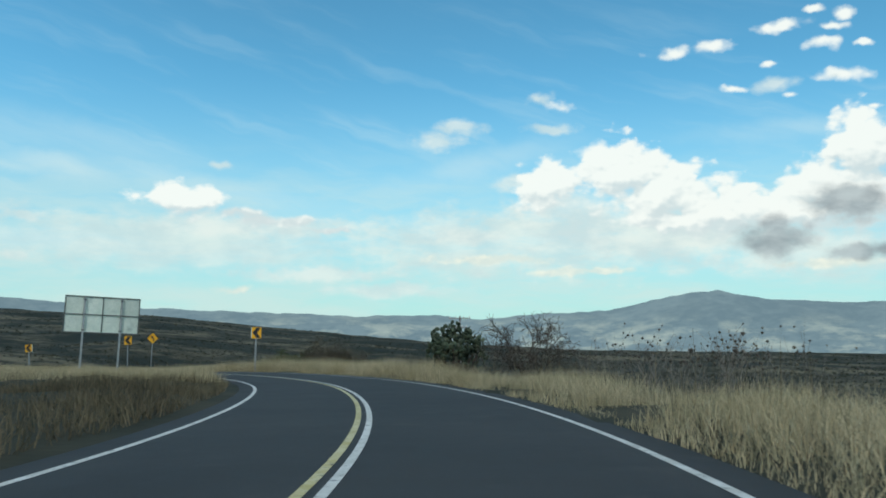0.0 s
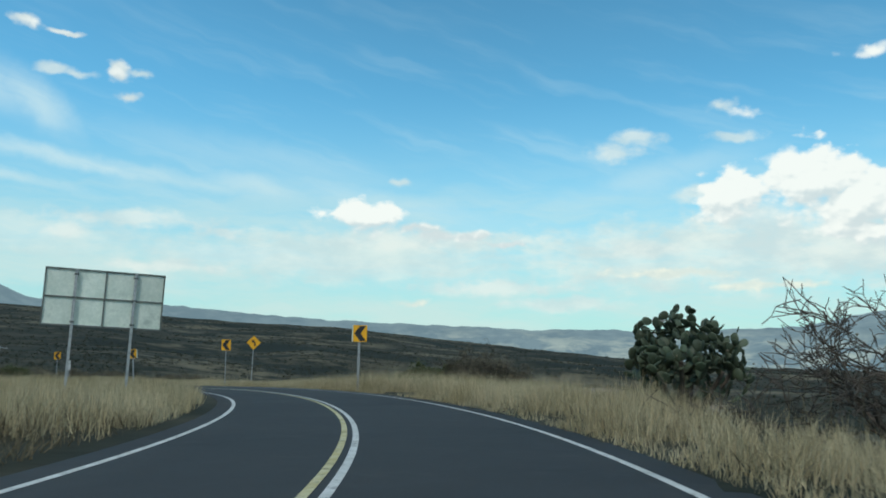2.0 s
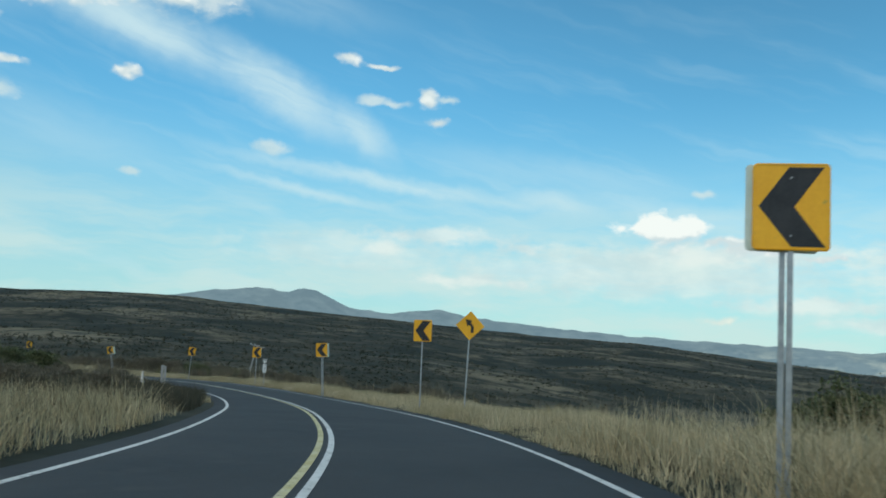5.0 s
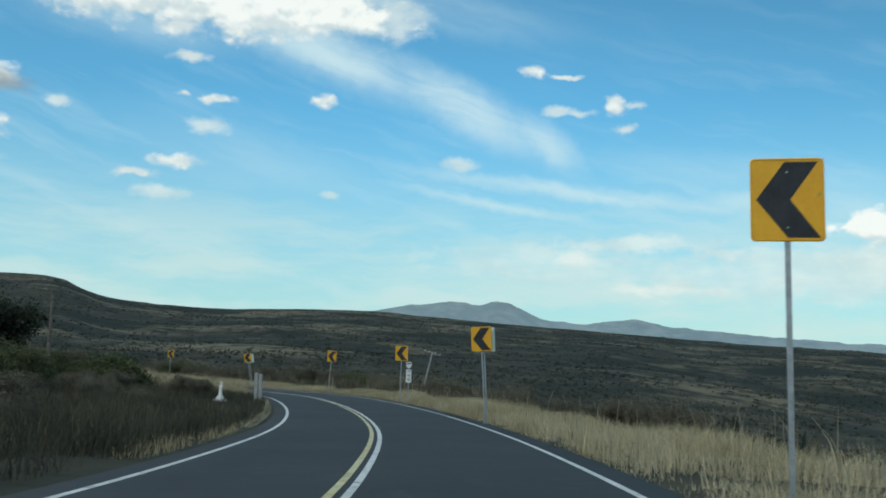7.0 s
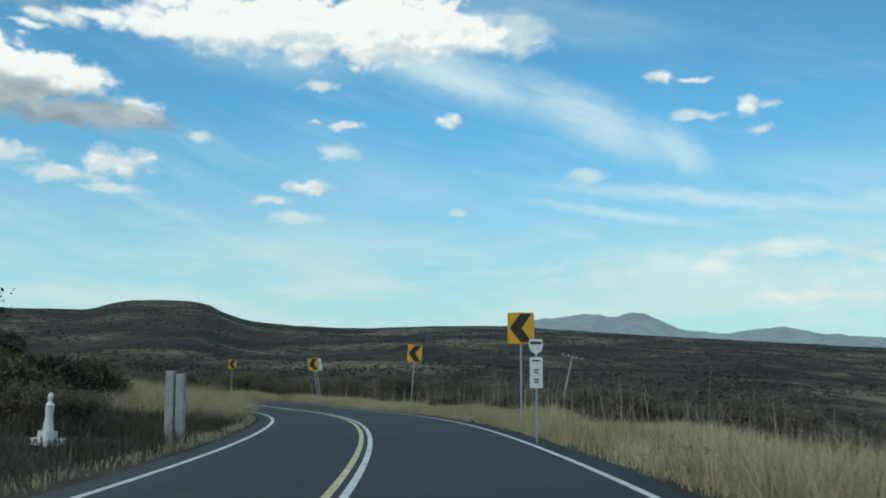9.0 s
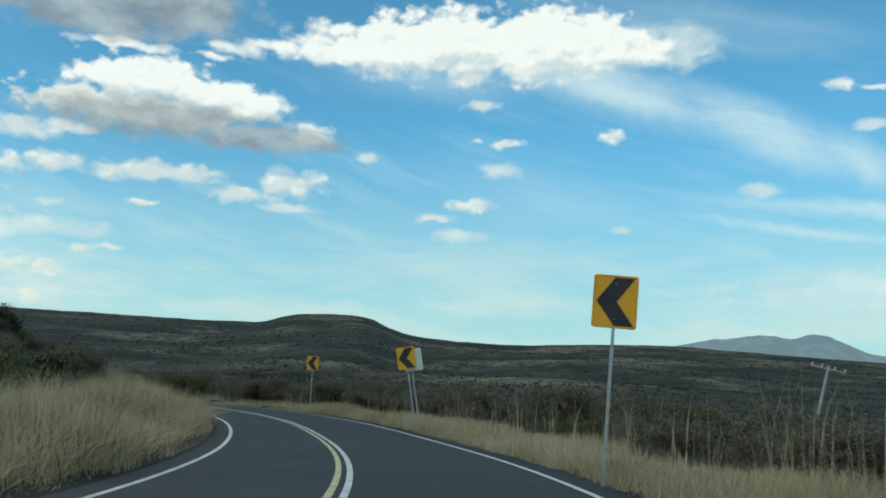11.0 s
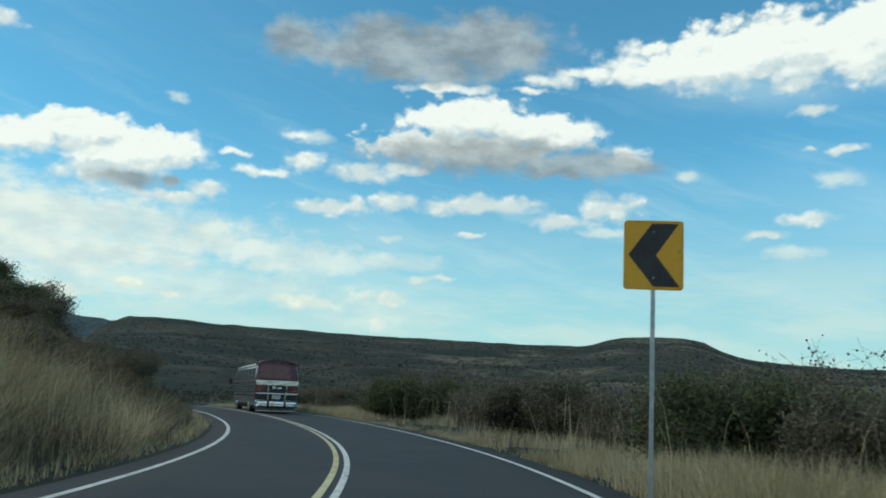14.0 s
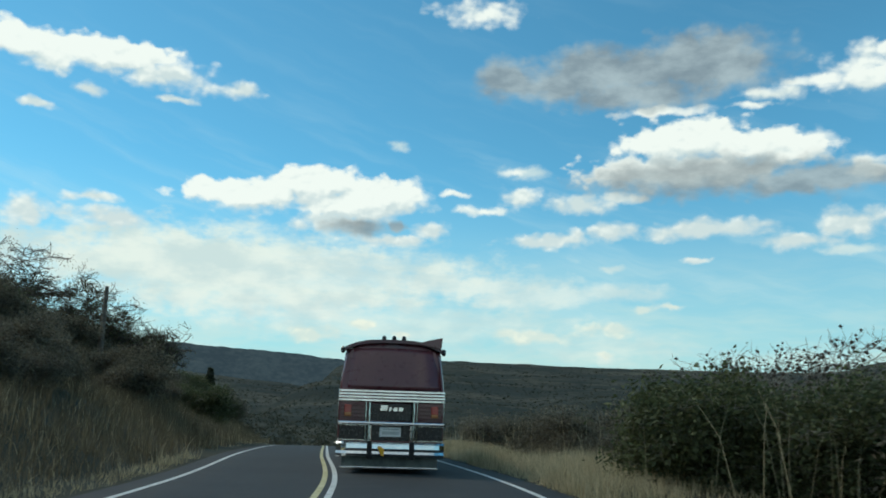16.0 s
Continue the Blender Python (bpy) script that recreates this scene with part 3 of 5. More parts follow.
def on_road(x, y):
    """For arrays of places: distance to the driver's line, offset to its right, way along it, road height."""
    x, y = np.asarray(x, float).ravel(), np.asarray(y, float).ravel()
    dist, off, way, z = (np.empty(len(x)) for _ in range(4))
    for i in range(0, len(x), 20000):
        j = slice(i, i + 20000)
        dx, dy = x[j, None] - LINE[None, :, 0], y[j, None] - LINE[None, :, 1]
        k = np.argmin(dx * dx + dy * dy, axis=1)
        ex, ey = x[j] - LINE[k, 0], y[j] - LINE[k, 1]
        dist[j] = np.hypot(ex, ey)
        off[j] = ex * RIGHT[k, 0] + ey * RIGHT[k, 1]
        go = np.clip(ex * AHEAD[k, 0] + ey * AHEAD[k, 1], -2, 2)
        way[j] = ALONG[k] + go
        z[j] = LINE[k, 2] + AHEAD[k, 2] * go
    return dist, off, way, z


def step(v, lo, hi):
    t = np.clip((v - lo) / (hi - lo), 0, 1)
    return t * t * (3 - 2 * t)


LATTICE = np.random.RandomState(7).rand(256, 256)


def lumps(x, y, size):
    """Smooth random field between 0 and 1."""
    x, y = x / size + 91.3, y / size + 57.7
    i, j = np.floor(x).astype(int), np.floor(y).astype(int)
    u, v = x - i, y - j
    u, v = u * u * (3 - 2 * u), v * v * (3 - 2 * v)
    g = lambda a, b: LATTICE[(i + a) % 256, (j + b) % 256]
    return (g(0, 0) * (1 - u) + g(1, 0) * u) * (1 - v) + (g(0, 1) * (1 - u) + g(1, 1) * u) * v


MID = (-60.0, 100.0)
# crest of the dark ridge: degrees above eye level, by bearing
CREST_BEARING = [-180, -150, -125, -116, -110, -107.2, -106, -104.5, -101, -99, -90, -80, -76, -75.1, -74.4, -73.2, -69.6, -68.3, -67, -65.5, -62, -58, -53.5, -49, -40, -30, -24, -18, -12, -5, 0, 10, 30, 60, 120, 180]
CREST_HEIGHT = [3, 3, 3.0, 2.5, 2.0, 1.8, 3.2, 3.85, 3.9, 3.75, 3.47, 3.4, 3.38, 3.45, 3.75, 4.05, 4.06, 3.85, 3.15, 2.77, 2.5, 2.42, 2.58, 2.6, 1.95, 1.35, 0.95, 0.7, 0.1, -0.6, -1.05, -1.6, -1.8, -1.5, 0, 3]
CREST_AWAY = 2600.0


def land(x, y):
    shape = np.shape(x)
    x, y = np.asarray(x, float).ravel(), np.asarray(y, float).ravel()
    dist, off, way, zr = on_road(x, y)
    # beside the road
    bank = step(way, 228, 272) * np.clip((-off - 6.2) * 0.42, 0, 4.6)
    left = np.where(off < -5.2, bank + np.clip(-off - 6, 0, 40) * 0.035 + 0.04 * step(-off, 5.2, 8) + 0.35 * step(-off, 5.3, 8.5) * step(way, 190, 212), 0)
    fall = np.clip(off - 6.5, 0, 60)
    right = np.where(off > 6.5, -0.20 * fall - 0.0015 * fall ** 2, 0) * (1 - 0.35 * step(way, 150, 200))
    bumps = (lumps(x, y, 3.0) - 0.5) * 0.30 + (lumps(x, y, 11.0) - 0.5) * 0.9 * step(dist, 8, 30)
    under = np.where((off > EDGE_L - 0.9) & (off < EDGE_R + 0.9), -0.05, 0)
    bumps = bumps * step(np.maximum(off - EDGE_R - 0.9, EDGE_L - 0.9 - off), 0, 2.5)
    near = zr + left + right + under + bumps
    # far country
    dx, dy = x - MID[0], y - MID[1]
    r = np.hypot(dx, dy)
    az = np.degrees(np.arctan2(dx, dy))
    el = np.interp(az, CREST_BEARING, CREST_HEIGHT)
    crest = -5 + CREST_AWAY * np.tan(np.radians(el))
    floor = -16 - 16 * step(az, -60, 10) + (lumps(x, y, 120) - 0.5) * 14
    rise = np.clip((r - 260) / (CREST_AWAY - 260), 0, 1) ** 1.25
    far = floor + (crest - floor) * rise + (lumps(x, y, 260) - 0.5) * 26 * rise * (1 - rise) * 2 + (lumps(x, y, 45) - 0.5) * 5 * rise
    far = np.where(r > CREST_AWAY, np.maximum(crest - (r - CREST_AWAY) * 0.075, np.minimum(crest, -110)), far)
    w = step(dist, 25, 170)
    return (near * (1 - w) + far * w).reshape(shape)


def spread(lo, hi, cell, reach, ratio):
    inner = np.arange(lo, hi + cell / 2, cell)
    grow, d = [], cell
    total = 0.0
    while total < reach:
        d *= ratio
        total += d
        grow.append(total)
    grow = np.array(grow)
    return np.r_[(lo - grow)[::-1], inner, hi + grow]


gx, gy = spread(-260, 50, 1.4, 4300, 1.034), spread(-50, 190, 1.4, 4300, 1.034)
X, Y = np.meshgrid(gx, gy)
Z = land(X, Y)
nx, ny = len(gx), len(gy)
idx = np.arange(nx * ny).reshape(ny, nx)
quads = np.stack([idx[:-1, :-1], idx[:-1, 1:], idx[1:, 1:], idx[1:, :-1]], -1).reshape(-1, 4)
ground_mesh = mesh_of("ground", np.c_[X.ravel(), Y.ravel(), Z.ravel()].tolist(), quads.tolist(), soil, True)
ground = tagged(new("ground", ground_mesh), "dry scrubby hillside and valley of brown grass", "ground", kind="structure")


def ribbon(name, lo, hi, lift, mat, parent=None, start=0, end=None, thick=0.0):
    """A strip of the road between two offsets from the driver's line."""
    pts = LINE[start:end]
    rt = RIGHT[start:end]
    cols = np.linspace(lo, hi, 7 if hi - lo > 1 else 2)
    v = [(*(p[:2] + q * c), p[2] + lift - 0.004 * abs(c - CENTRE)) for p, q in zip(pts, rt) for c in cols]
    n = len(cols)
    f = [(i * n + j, i * n + j + 1, (i + 1) * n + j + 1, (i + 1) * n + j) for i in range(len(pts) - 1) for j in range(n - 1)]
    ob = part(name, mesh_of(name, v, f, mat, True), mat, parent)
    return ob


road = tagged(ribbon("road", EDGE_L - 0.55, EDGE_R + 0.6, 0.0, asphalt), "two-lane asphalt road bending to the left", "road", kind="structure")
sol = road.modifiers.new("thickness", "SOLIDIFY")
sol.thickness, sol.offset = 0.12, -1
ribbon("edge_line", EDGE_R - 0.06, EDGE_R + 0.06, 0.005, line_white, road)
ribbon("edge_line", EDGE_L - 0.06, EDGE_L + 0.06, 0.005, line_white, road)
ribbon("centre_line", CENTRE - 0.16, CENTRE - 0.05, 0.005, line_yellow, road)
ribbon("centre_line", CENTRE + 0.05, CENTRE + 0.16, 0.005, line_white, road)

# far mountains, a ring of hills painted hazy, at the end of the land
FAR_BEARING = [-60, -50, -46.7, -43.6, -41.8, -40.4, -39, -37.6, -34.7, -31.7, -29.4, -23.9, -19, -12, -8, -5, -3.3, 0.3, 3.1, 6.6, 11.8, 14.7, 16.8, 19, 21.5, 23.7, 27.3, 34, 45]
FAR_HEIGHT = [1.5, 2.4, 3.0, 3.38, 3.15, 3.47, 3.0, 2.3, 1.97, 2.45, 1.98, 1.5, 1.15, 0.9, 0.75, 0.6, 0.72, 0.7, 0.4, 0.73, 1.0, 1.62, 2.07, 2.26, 1.73, 1.6, 1.4, 1.7, 0.8]
bz = np.arange(-62, 47, 0.2)
top = np.interp(bz, FAR_BEARING, FAR_HEIGHT)
top = np.convolve(np.pad(top, 1, "edge"), np.ones(3) / 3, "valid") + (lumps(bz * 10, bz * 0, 6) - 0.5) * 0.12 + (lumps(bz * 10, bz * 0, 2.5) - 0.5) * 0.05
rings = np.linspace(0, 1, 9)
v = []
for q in rings:
    rr = 3500 + 800 * q
    zz = -5 + np.tan(np.radians(top)) * 4300 * (q ** 1.3) - 130 * (1 - q) + (lumps(bz * 40, bz * 0 + q * 900, 60) - 0.5) * 60 * q * (1 - q) * 2
    v += np.c_[MID[0] + np.sin(np.radians(bz)) * rr, MID[1] + np.cos(np.radians(bz)) * rr, zz].tolist()
n = len(bz)
f = [(i * n + j, i * n + j + 1, (i + 1) * n + j + 1, (i + 1) * n + j) for i in range(8) for j in range(n - 1)]
tagged(new("backdrop", mesh_of("backdrop", v, f, far_hill, True)), "mountains beyond the valley, painted hazy blue", "mountains", kind="structure")


# a ridge painted hazy beyond the dark one, where the drive ends
RIDGE_BEARING = [-146, -135, -125, -119.8, -114, -109.4, -106.2, -103, -98, -92]
RIDGE_HEIGHT = [3.0, 3.9, 4.45, 4.4, 4.12, 3.9, 3.6, 3.4, 2.8, 1.5]
bz = np.arange(-146, -92, 0.2)
top = np.interp(bz, RIDGE_BEARING, RIDGE_HEIGHT) + (lumps(bz * 10, bz * 0, 6) - 0.5) * 0.10 + (lumps(bz * 10, bz * 0, 2.0) - 0.5) * 0.05
v = []
for q in rings:
    rr = 2800 + 600 * q
    zz = -5 + np.tan(np.radians(top)) * 3400 * (q ** 1.2) - 120 * (1 - q) + (lumps(bz * 60, bz * 0 + q * 500, 90) - 0.5) * 90 * q * (1 - q) * 2
    v += np.c_[MID[0] + np.sin(np.radians(bz)) * rr, MID[1] + np.cos(np.radians(bz)) * rr, zz].tolist()
n = len(bz)
f = [(i * n + j, i * n + j + 1, (i + 1) * n + j + 1, (i + 1) * n + j) for i in range(8) for j in range(n - 1)]
tagged(new("backdrop", mesh_of("backdrop", v, f, far_ridge, True)), "ridge painted hazy blue-grey, with a few pale fields", "mountains", kind="structure")


def ground_at(x, y):
    return float(land(np.array([x]), np.array([y]))[0])


def beside(way, off):
    """A place by its way along the road and offset to the right, with the road's bearing there."""
    k = int(np.argmin(abs(ALONG - way)))
    p = LINE[k, :2] + RIGHT[k] * off
    return p[0], p[1], math.degrees(math.atan2(AHEAD[k, 0], AHEAD[k, 1]))


# ===== road signs =====
def facing(x, y, back=24.0):
    """The turn about z of a sign whose front looks at traffic some way back along the road."""
    d, off, way, z = on_road([x], [y])
    k = int(np.argmin(abs(ALONG - (way[0] - back))))
    return math.degrees(math.atan2(LINE[k, 0] - x, -(LINE[k, 1] - y)))


SIGN_W, SIGN_H = 0.75, 0.90
ARROW = [(-0.42, 0), (-0.03, 0.455), (0.42, 0.455), (0.04, 0), (0.44, -0.455), (0.0, -0.455)]


def sign_face(parent, colour, arrow, at=None, name="plate"):
    base = part(name, plate(rounded(SIGN_W, SIGN_H, 0.05), 0.004), colour, parent, at=at)
    if arrow:
        bm = plate([(x * SIGN_W, z * SIGN_H) for x, z in ARROW[::-1]], 0.002)
        part("chevron", bm, sign_black, base, "black chevron pointing along the bend", at=pose(0, -0.0025, 0))
        rim = bmesh.new()
        o, i = rounded(SIGN_W, SIGN_H, 0.05), rounded(SIGN_W - 0.03, SIGN_H - 0.03, 0.04)
        n = len(o)
        vo, vi = [rim.verts.new((x, 0, z)) for x, z in o], [rim.verts.new((x, -0.006, z)) for x, z in i]
        for j in range(n):
            rim.faces.new((vo[j], vo[(j + 1) % n], vi[(j + 1) % n], vi[j]))
        part("rim", rim, colour, base, at=pose(0, -0.001, 0))
    return base


def channel_post(parent, x, y, z0, z1, name="post"):
    bm = bmesh.new()
    box(x - 0.027, x + 0.027, y - 0.004, y + 0.004, z0, z1, bm=bm)
    box(x - 0.027, x - 0.021, y + 0.004, y + 0.035, z0, z1, bm=bm)
    box(x + 0.021, x + 0.027, y + 0.004, y + 0.035, z0, z1, bm=bm)
    return part(name, bm, zinc, parent)


def bolts(parent, x, zs, y=-0.012):
    for z in zs:
        part("bolt", rod((x, y, z), (x, y + 0.012, z), 0.011, 6), zinc, parent)


def chevron_sign(x, y, z, label, lean=0.0, second=None, posts=1, turn=0.0):
    g = ground_at(x, y) - 0.05
    ob = thing("chevron_sign", pose(x, y, z, 0, 0, facing(x, y) + turn) @ pose(0, 0, 0, 0, lean, 0) @ pose(0, 0, g - z), label, "road sign", "chevron signs along the bend")
    up = z - g
    sign_face(ob, sign_yellow, True, pose(0, 0, up))
    channel_post(ob, 0, 0.012, 0, up + SIGN_H / 2 - 0.05)
    bolts(ob, 0, (up + 0.3, up - 0.3))
    if second:
        dx, dy, dz, rz = second
        sign_face(ob, aluminium, False, pose(dx, dy, up + dz, 0, 0, rz), "second_plate")
        if posts > 1:
            channel_post(ob, dx * 0.7 if abs(dx) > 0.1 else -0.07, dy - 0.04, 0, up + dz + SIGN_H / 2 - 0.06, "second_post")
    return ob


chevron_sign(-14.94, 69.11, -0.65, "yellow chevron sign with a pale plate behind it", 0.8, (-0.075, 0.10, -0.01, 12), 2)
chevron_sign(-32.97, 90.30, -1.63, "yellow and black chevron sign on a steel post in the verge", 0.0)
chevron_sign(-50.46, 105.07, -2.85, "yellow chevron sign on twin posts with a grey plate behind", -3.5, (0.12, 0.12, -0.03, -6), 2)
chevron_sign(-68.15, 117.56, -3.54, "yellow and black chevron sign behind a kilometre marker", 0.0, (0.02, 0.09, 0, 3))
chevron_sign(-86.14, 126.42, -4.02, "yellow chevron sign on a slightly leaning single post", 3.8)
chevron_sign(-106.69, 131.63, -4.58, "yellow chevron sign leaning over with a grey plate behind", -9.5, (0.26, 0.16, -0.10, -10), 2)
chevron_sign(-128.31, 134.54, -4.59, "yellow and black chevron sign on an upright steel post", 0.5)

# bend warning sign
x, y, z = -30.05, 88.91, -1.40
g = ground_at(x, y) - 0.05
ob = thing("warning_sign", pose(x, y, g, 0, 2.0, facing(x, y, 30)), "yellow diamond sign warning of a bend ahead on a post", "road sign")
dia = part("plate", plate([(0, 0.56), (-0.56, 0), (0, -0.56), (0.56, 0)], 0.004), sign_yellow, ob, at=pose(0, 0, z - g))
arrow = [(0.13, -0.27), (0.02, -0.27), (0.02, -0.05), (-0.06, 0.04), (-0.13, -0.03), (-0.20, 0.24), (0.06, 0.20), (0.0, 0.12), (0.10, 0.02), (0.13, -0.06)]
part("arrow", plate(arrow, 0.002), sign_black, dia, "black bent arrow", at=pose(0.02, -0.0025, 0))
channel_post(ob, 0, 0.012, 0, z - g + 0.4)
bolts(ob, 0, (z - g + 0.38, z - g - 0.42))

# kilometre marker with a road shield above it
x, y = -64.52, 114.77
g = ground_at(x, y) - 0.05
ob = thing("kilometre_marker", pose(x, y, g, 0, 0, facing(x, y)), "white kilometre plate below a small road shield", "road sign")
low = -4.55 - g
part("number_plate", plate(rounded(0.30, 0.72, 0.03, cz=low - 0.22), 0.004), sign_white, ob)
shield = [(-0.15, 0.16), (0.15, 0.16), (0.17, 0.02), (0.13, -0.12), (0, -0.2), (-0.13, -0.12), (-0.17, 0.02)]
part("shield", plate([(a_, b_ + low + 0.40) for a_, b_ in shield[::-1]], 0.004), sign_white, ob)
for w_, z_ in ((0.18, 0.04), (0.10, -0.18), (0.10, -0.24), (0.10, -0.40), (0.10, -0.46)):
    part("marking", plate([(w_ / 2, low + z_), (w_ / 2, low + z_ + 0.035), (-w_ / 2, low + z_ + 0.035), (-w_ / 2, low + z_)], 0.002), sign_black, ob, at=pose(0, -0.003, 0))
part("shield_band", plate([(0.13, low + 0.44), (0.13, low + 0.50), (-0.13, low + 0.50), (-0.13, low + 0.44)], 0.002), sign_black, ob, at=pose(0, -0.003, 0))
channel_post(ob, 0, 0.012, 0, low + 0.55)

# large direction board, seen from its bare back
bl, br = Vector((-24.57, 55.70, -0.41)), Vector((-20.72, 58.40, -0.66))
wide, tall = 4.74, 2.36
g = ground_at(-22.6, 57)
turn = math.degrees(math.atan2(br.y - bl.y, br.x - bl.x))
ob = thing("direction_board", pose((bl.x + br.x) / 2, (bl.y + br.y) / 2, -0.54, 0, 2.6, turn), "large road sign seen from its bare aluminium back", "road sign")
for i in range(4):
    for j in range(2):
        x0, z0 = -wide / 2 + i * wide / 4, j * tall / 2
        part("panel", box(x0 + 0.012, x0 + wide / 4 - 0.012, 0.03, 0.036, z0 + 0.012, z0 + tall / 2 - 0.012), aluminium, ob)
for k in range(5):
    xx = -wide / 2 + k * wide / 4
    part("frame_bar", box(xx - 0.03, xx + 0.03, -0.02, 0.03, -0.03, tall + 0.03), steel_dark, ob)
for k in range(3):
    zz = k * tall / 2
    part("frame_bar", box(-wide / 2 - 0.03, wide / 2 + 0.03, -0.024, 0.026, zz - 0.03, zz + 0.03), steel_dark, ob)
for xx in (-wide * 0.25, wide * 0.25):
    gz = ground_at(ob.matrix_basis.translation.x + xx * math.cos(radians(turn)), ob.matrix_basis.translation.y + xx * math.sin(radians(turn)))
    post = part("post", box(xx - 0.055, xx + 0.055, -0.13, -0.03, gz - 0.3 + 0.54, tall, 0.006), zinc, ob)
    for zz in (0.15, tall / 2, tall - 0.2):
        part("clamp", box(xx - 0.09, xx + 0.09, -0.14, -0.02, zz - 0.04, zz + 0.04), steel_dark, post)

# roadside memorial: white figure on a slab, and grey marker posts
def lathe(profile, sides=12, bm=None, squash=1.0):
    bm = bm or bmesh.new()
    ringv = []
    for r, z in profile:
        ringv.append([bm.verts.new((r * math.cos(2 * math.pi * i / sides), squash * r * math.sin(2 * math.pi * i / sides), z)) for i in range(sides)])
    for a_, b_ in zip(ringv, ringv[1:]):
        for i in range(sides):
            bm.faces.new((a_[i], a_[(i + 1) % sides], b_[(i + 1) % sides], b_[i]))
    bm.faces.new(ringv[0][::-1])
    bm.faces.new(ringv[-1])
    return bm


x, y = -67.97, 104.96
g = ground_at(x, y)
bm = box(-0.27, 0.27, -0.20, 0.20, -0.12, 0.10)
box(-0.15, 0.15, -0.12, 0.12, 0.10, 0.24, bm=bm)
lathe([(0.13, 0.24), (0.12, 0.30), (0.085, 0.50), (0.095, 0.66), (0.105, 0.74), (0.05, 0.80), (0.045, 0.83), (0.068, 0.88), (0.062, 0.94), (0.02, 0.98)], 12, bm, 0.75)
statue = part("statue", bm, plaster, at=pose(x, y, g + 0.02, 0, 2, 20))
tagged(statue, "small white plaster statue on a stepped slab beside the road", "statue")
x, y = -68.84, 107.81
g = ground_at(x, y)
ob = thing("marker_post", pose(x, y, g, 0, -1, 50), "pair of grey concrete marker slabs in the verge", "post")
part("slab", box(-0.22, -0.03, -0.08, 0.08, -0.2, 1.62, 0.02), concrete, ob)
part("slab", box(0.01, 0.20, -0.06, 0.10, -0.2, 1.55, 0.02), concrete, ob)


# utility poles
def utility_pole(x, y, top, label, arms=2, turn=0.0, lean=0.0, mat=None):
    g = ground_at(x, y) - 0.3
    h = top - g
    ob = thing("utility_pole", pose(x, y, g, 0, lean, turn), label, "pole")
    part("shaft", rod((0, 0, 0), (0, 0, h), 0.16, 10, 0.10), mat or timber, ob)
    for k in range(arms):
        zz = h - 0.25 - 1.0 * k
        w = 1.25 - 0.35 * k
        arm = part("crossarm", box(-w, w, -0.16, -0.06, zz - 0.06, zz + 0.06, 0.008), mat or timber, ob)
        for xx in (-w + 0.1, -w * 0.35, w * 0.35, w - 0.1):
            part("insulator", lathe([(0.02, zz + 0.06), (0.06, zz + 0.10), (0.03, zz + 0.14), (0.055, zz + 0.18), (0.01, zz + 0.26)], 8), sign_white, arm, at=pose(xx, -0.11, 0))
    return ob


utility_pole(1.9, 95.0, 0.95, "grey concrete utility pole with two crossarms", 2, -20, 0.0, concrete)
utility_pole(-122, 171, -3.2, "pale utility pole leaning over across the valley", 1, 43, 13, concrete)
utility_pole(-97.1, 107.6, 0.6, "bare timber pole beside a large tree", 0)
utility_pole(-192.2, 103.7, -0.1, "short timber pole on the bank below the trees", 0)


# ===== the bus =====
def tilt_plate(parent, name, mat, side, y0, y1, z0, z1, x0, x1, thick=0.012):
    bm = bmesh.new()
    vs = [bm.verts.new(v_) for v_ in ((side * x0, y0, z0), (side * x0, y1, z0), (side * x1, y1, z1), (side * x1, y0, z1))]
    f = bm.faces.new(vs)
    r = bmesh.ops.extrude_face_region(bm, geom=[f])
    bmesh.ops.translate(bm, vec=(side * thick, 0, 0), verts=[v_ for v_ in r["geom"] if isinstance(v_, bmesh.types.BMVert)])
    bmesh.ops.recalc_face_normals(bm, faces=bm.faces[:])
    return part(name, bm, mat, parent)


HALF = [(1.20, 0.44), (1.25, 0.60), (1.25, 1.90), (1.225, 2.20), (1.15, 2.70), (1.06, 2.86), (0.85, 2.98), (0.45, 3.06), (0.0, 3.08)]


def slant(z, y):
    return 0.30 * max(0.0, z - 1.9) / 1.2 * max(0.0, 1 - y / 2.5)


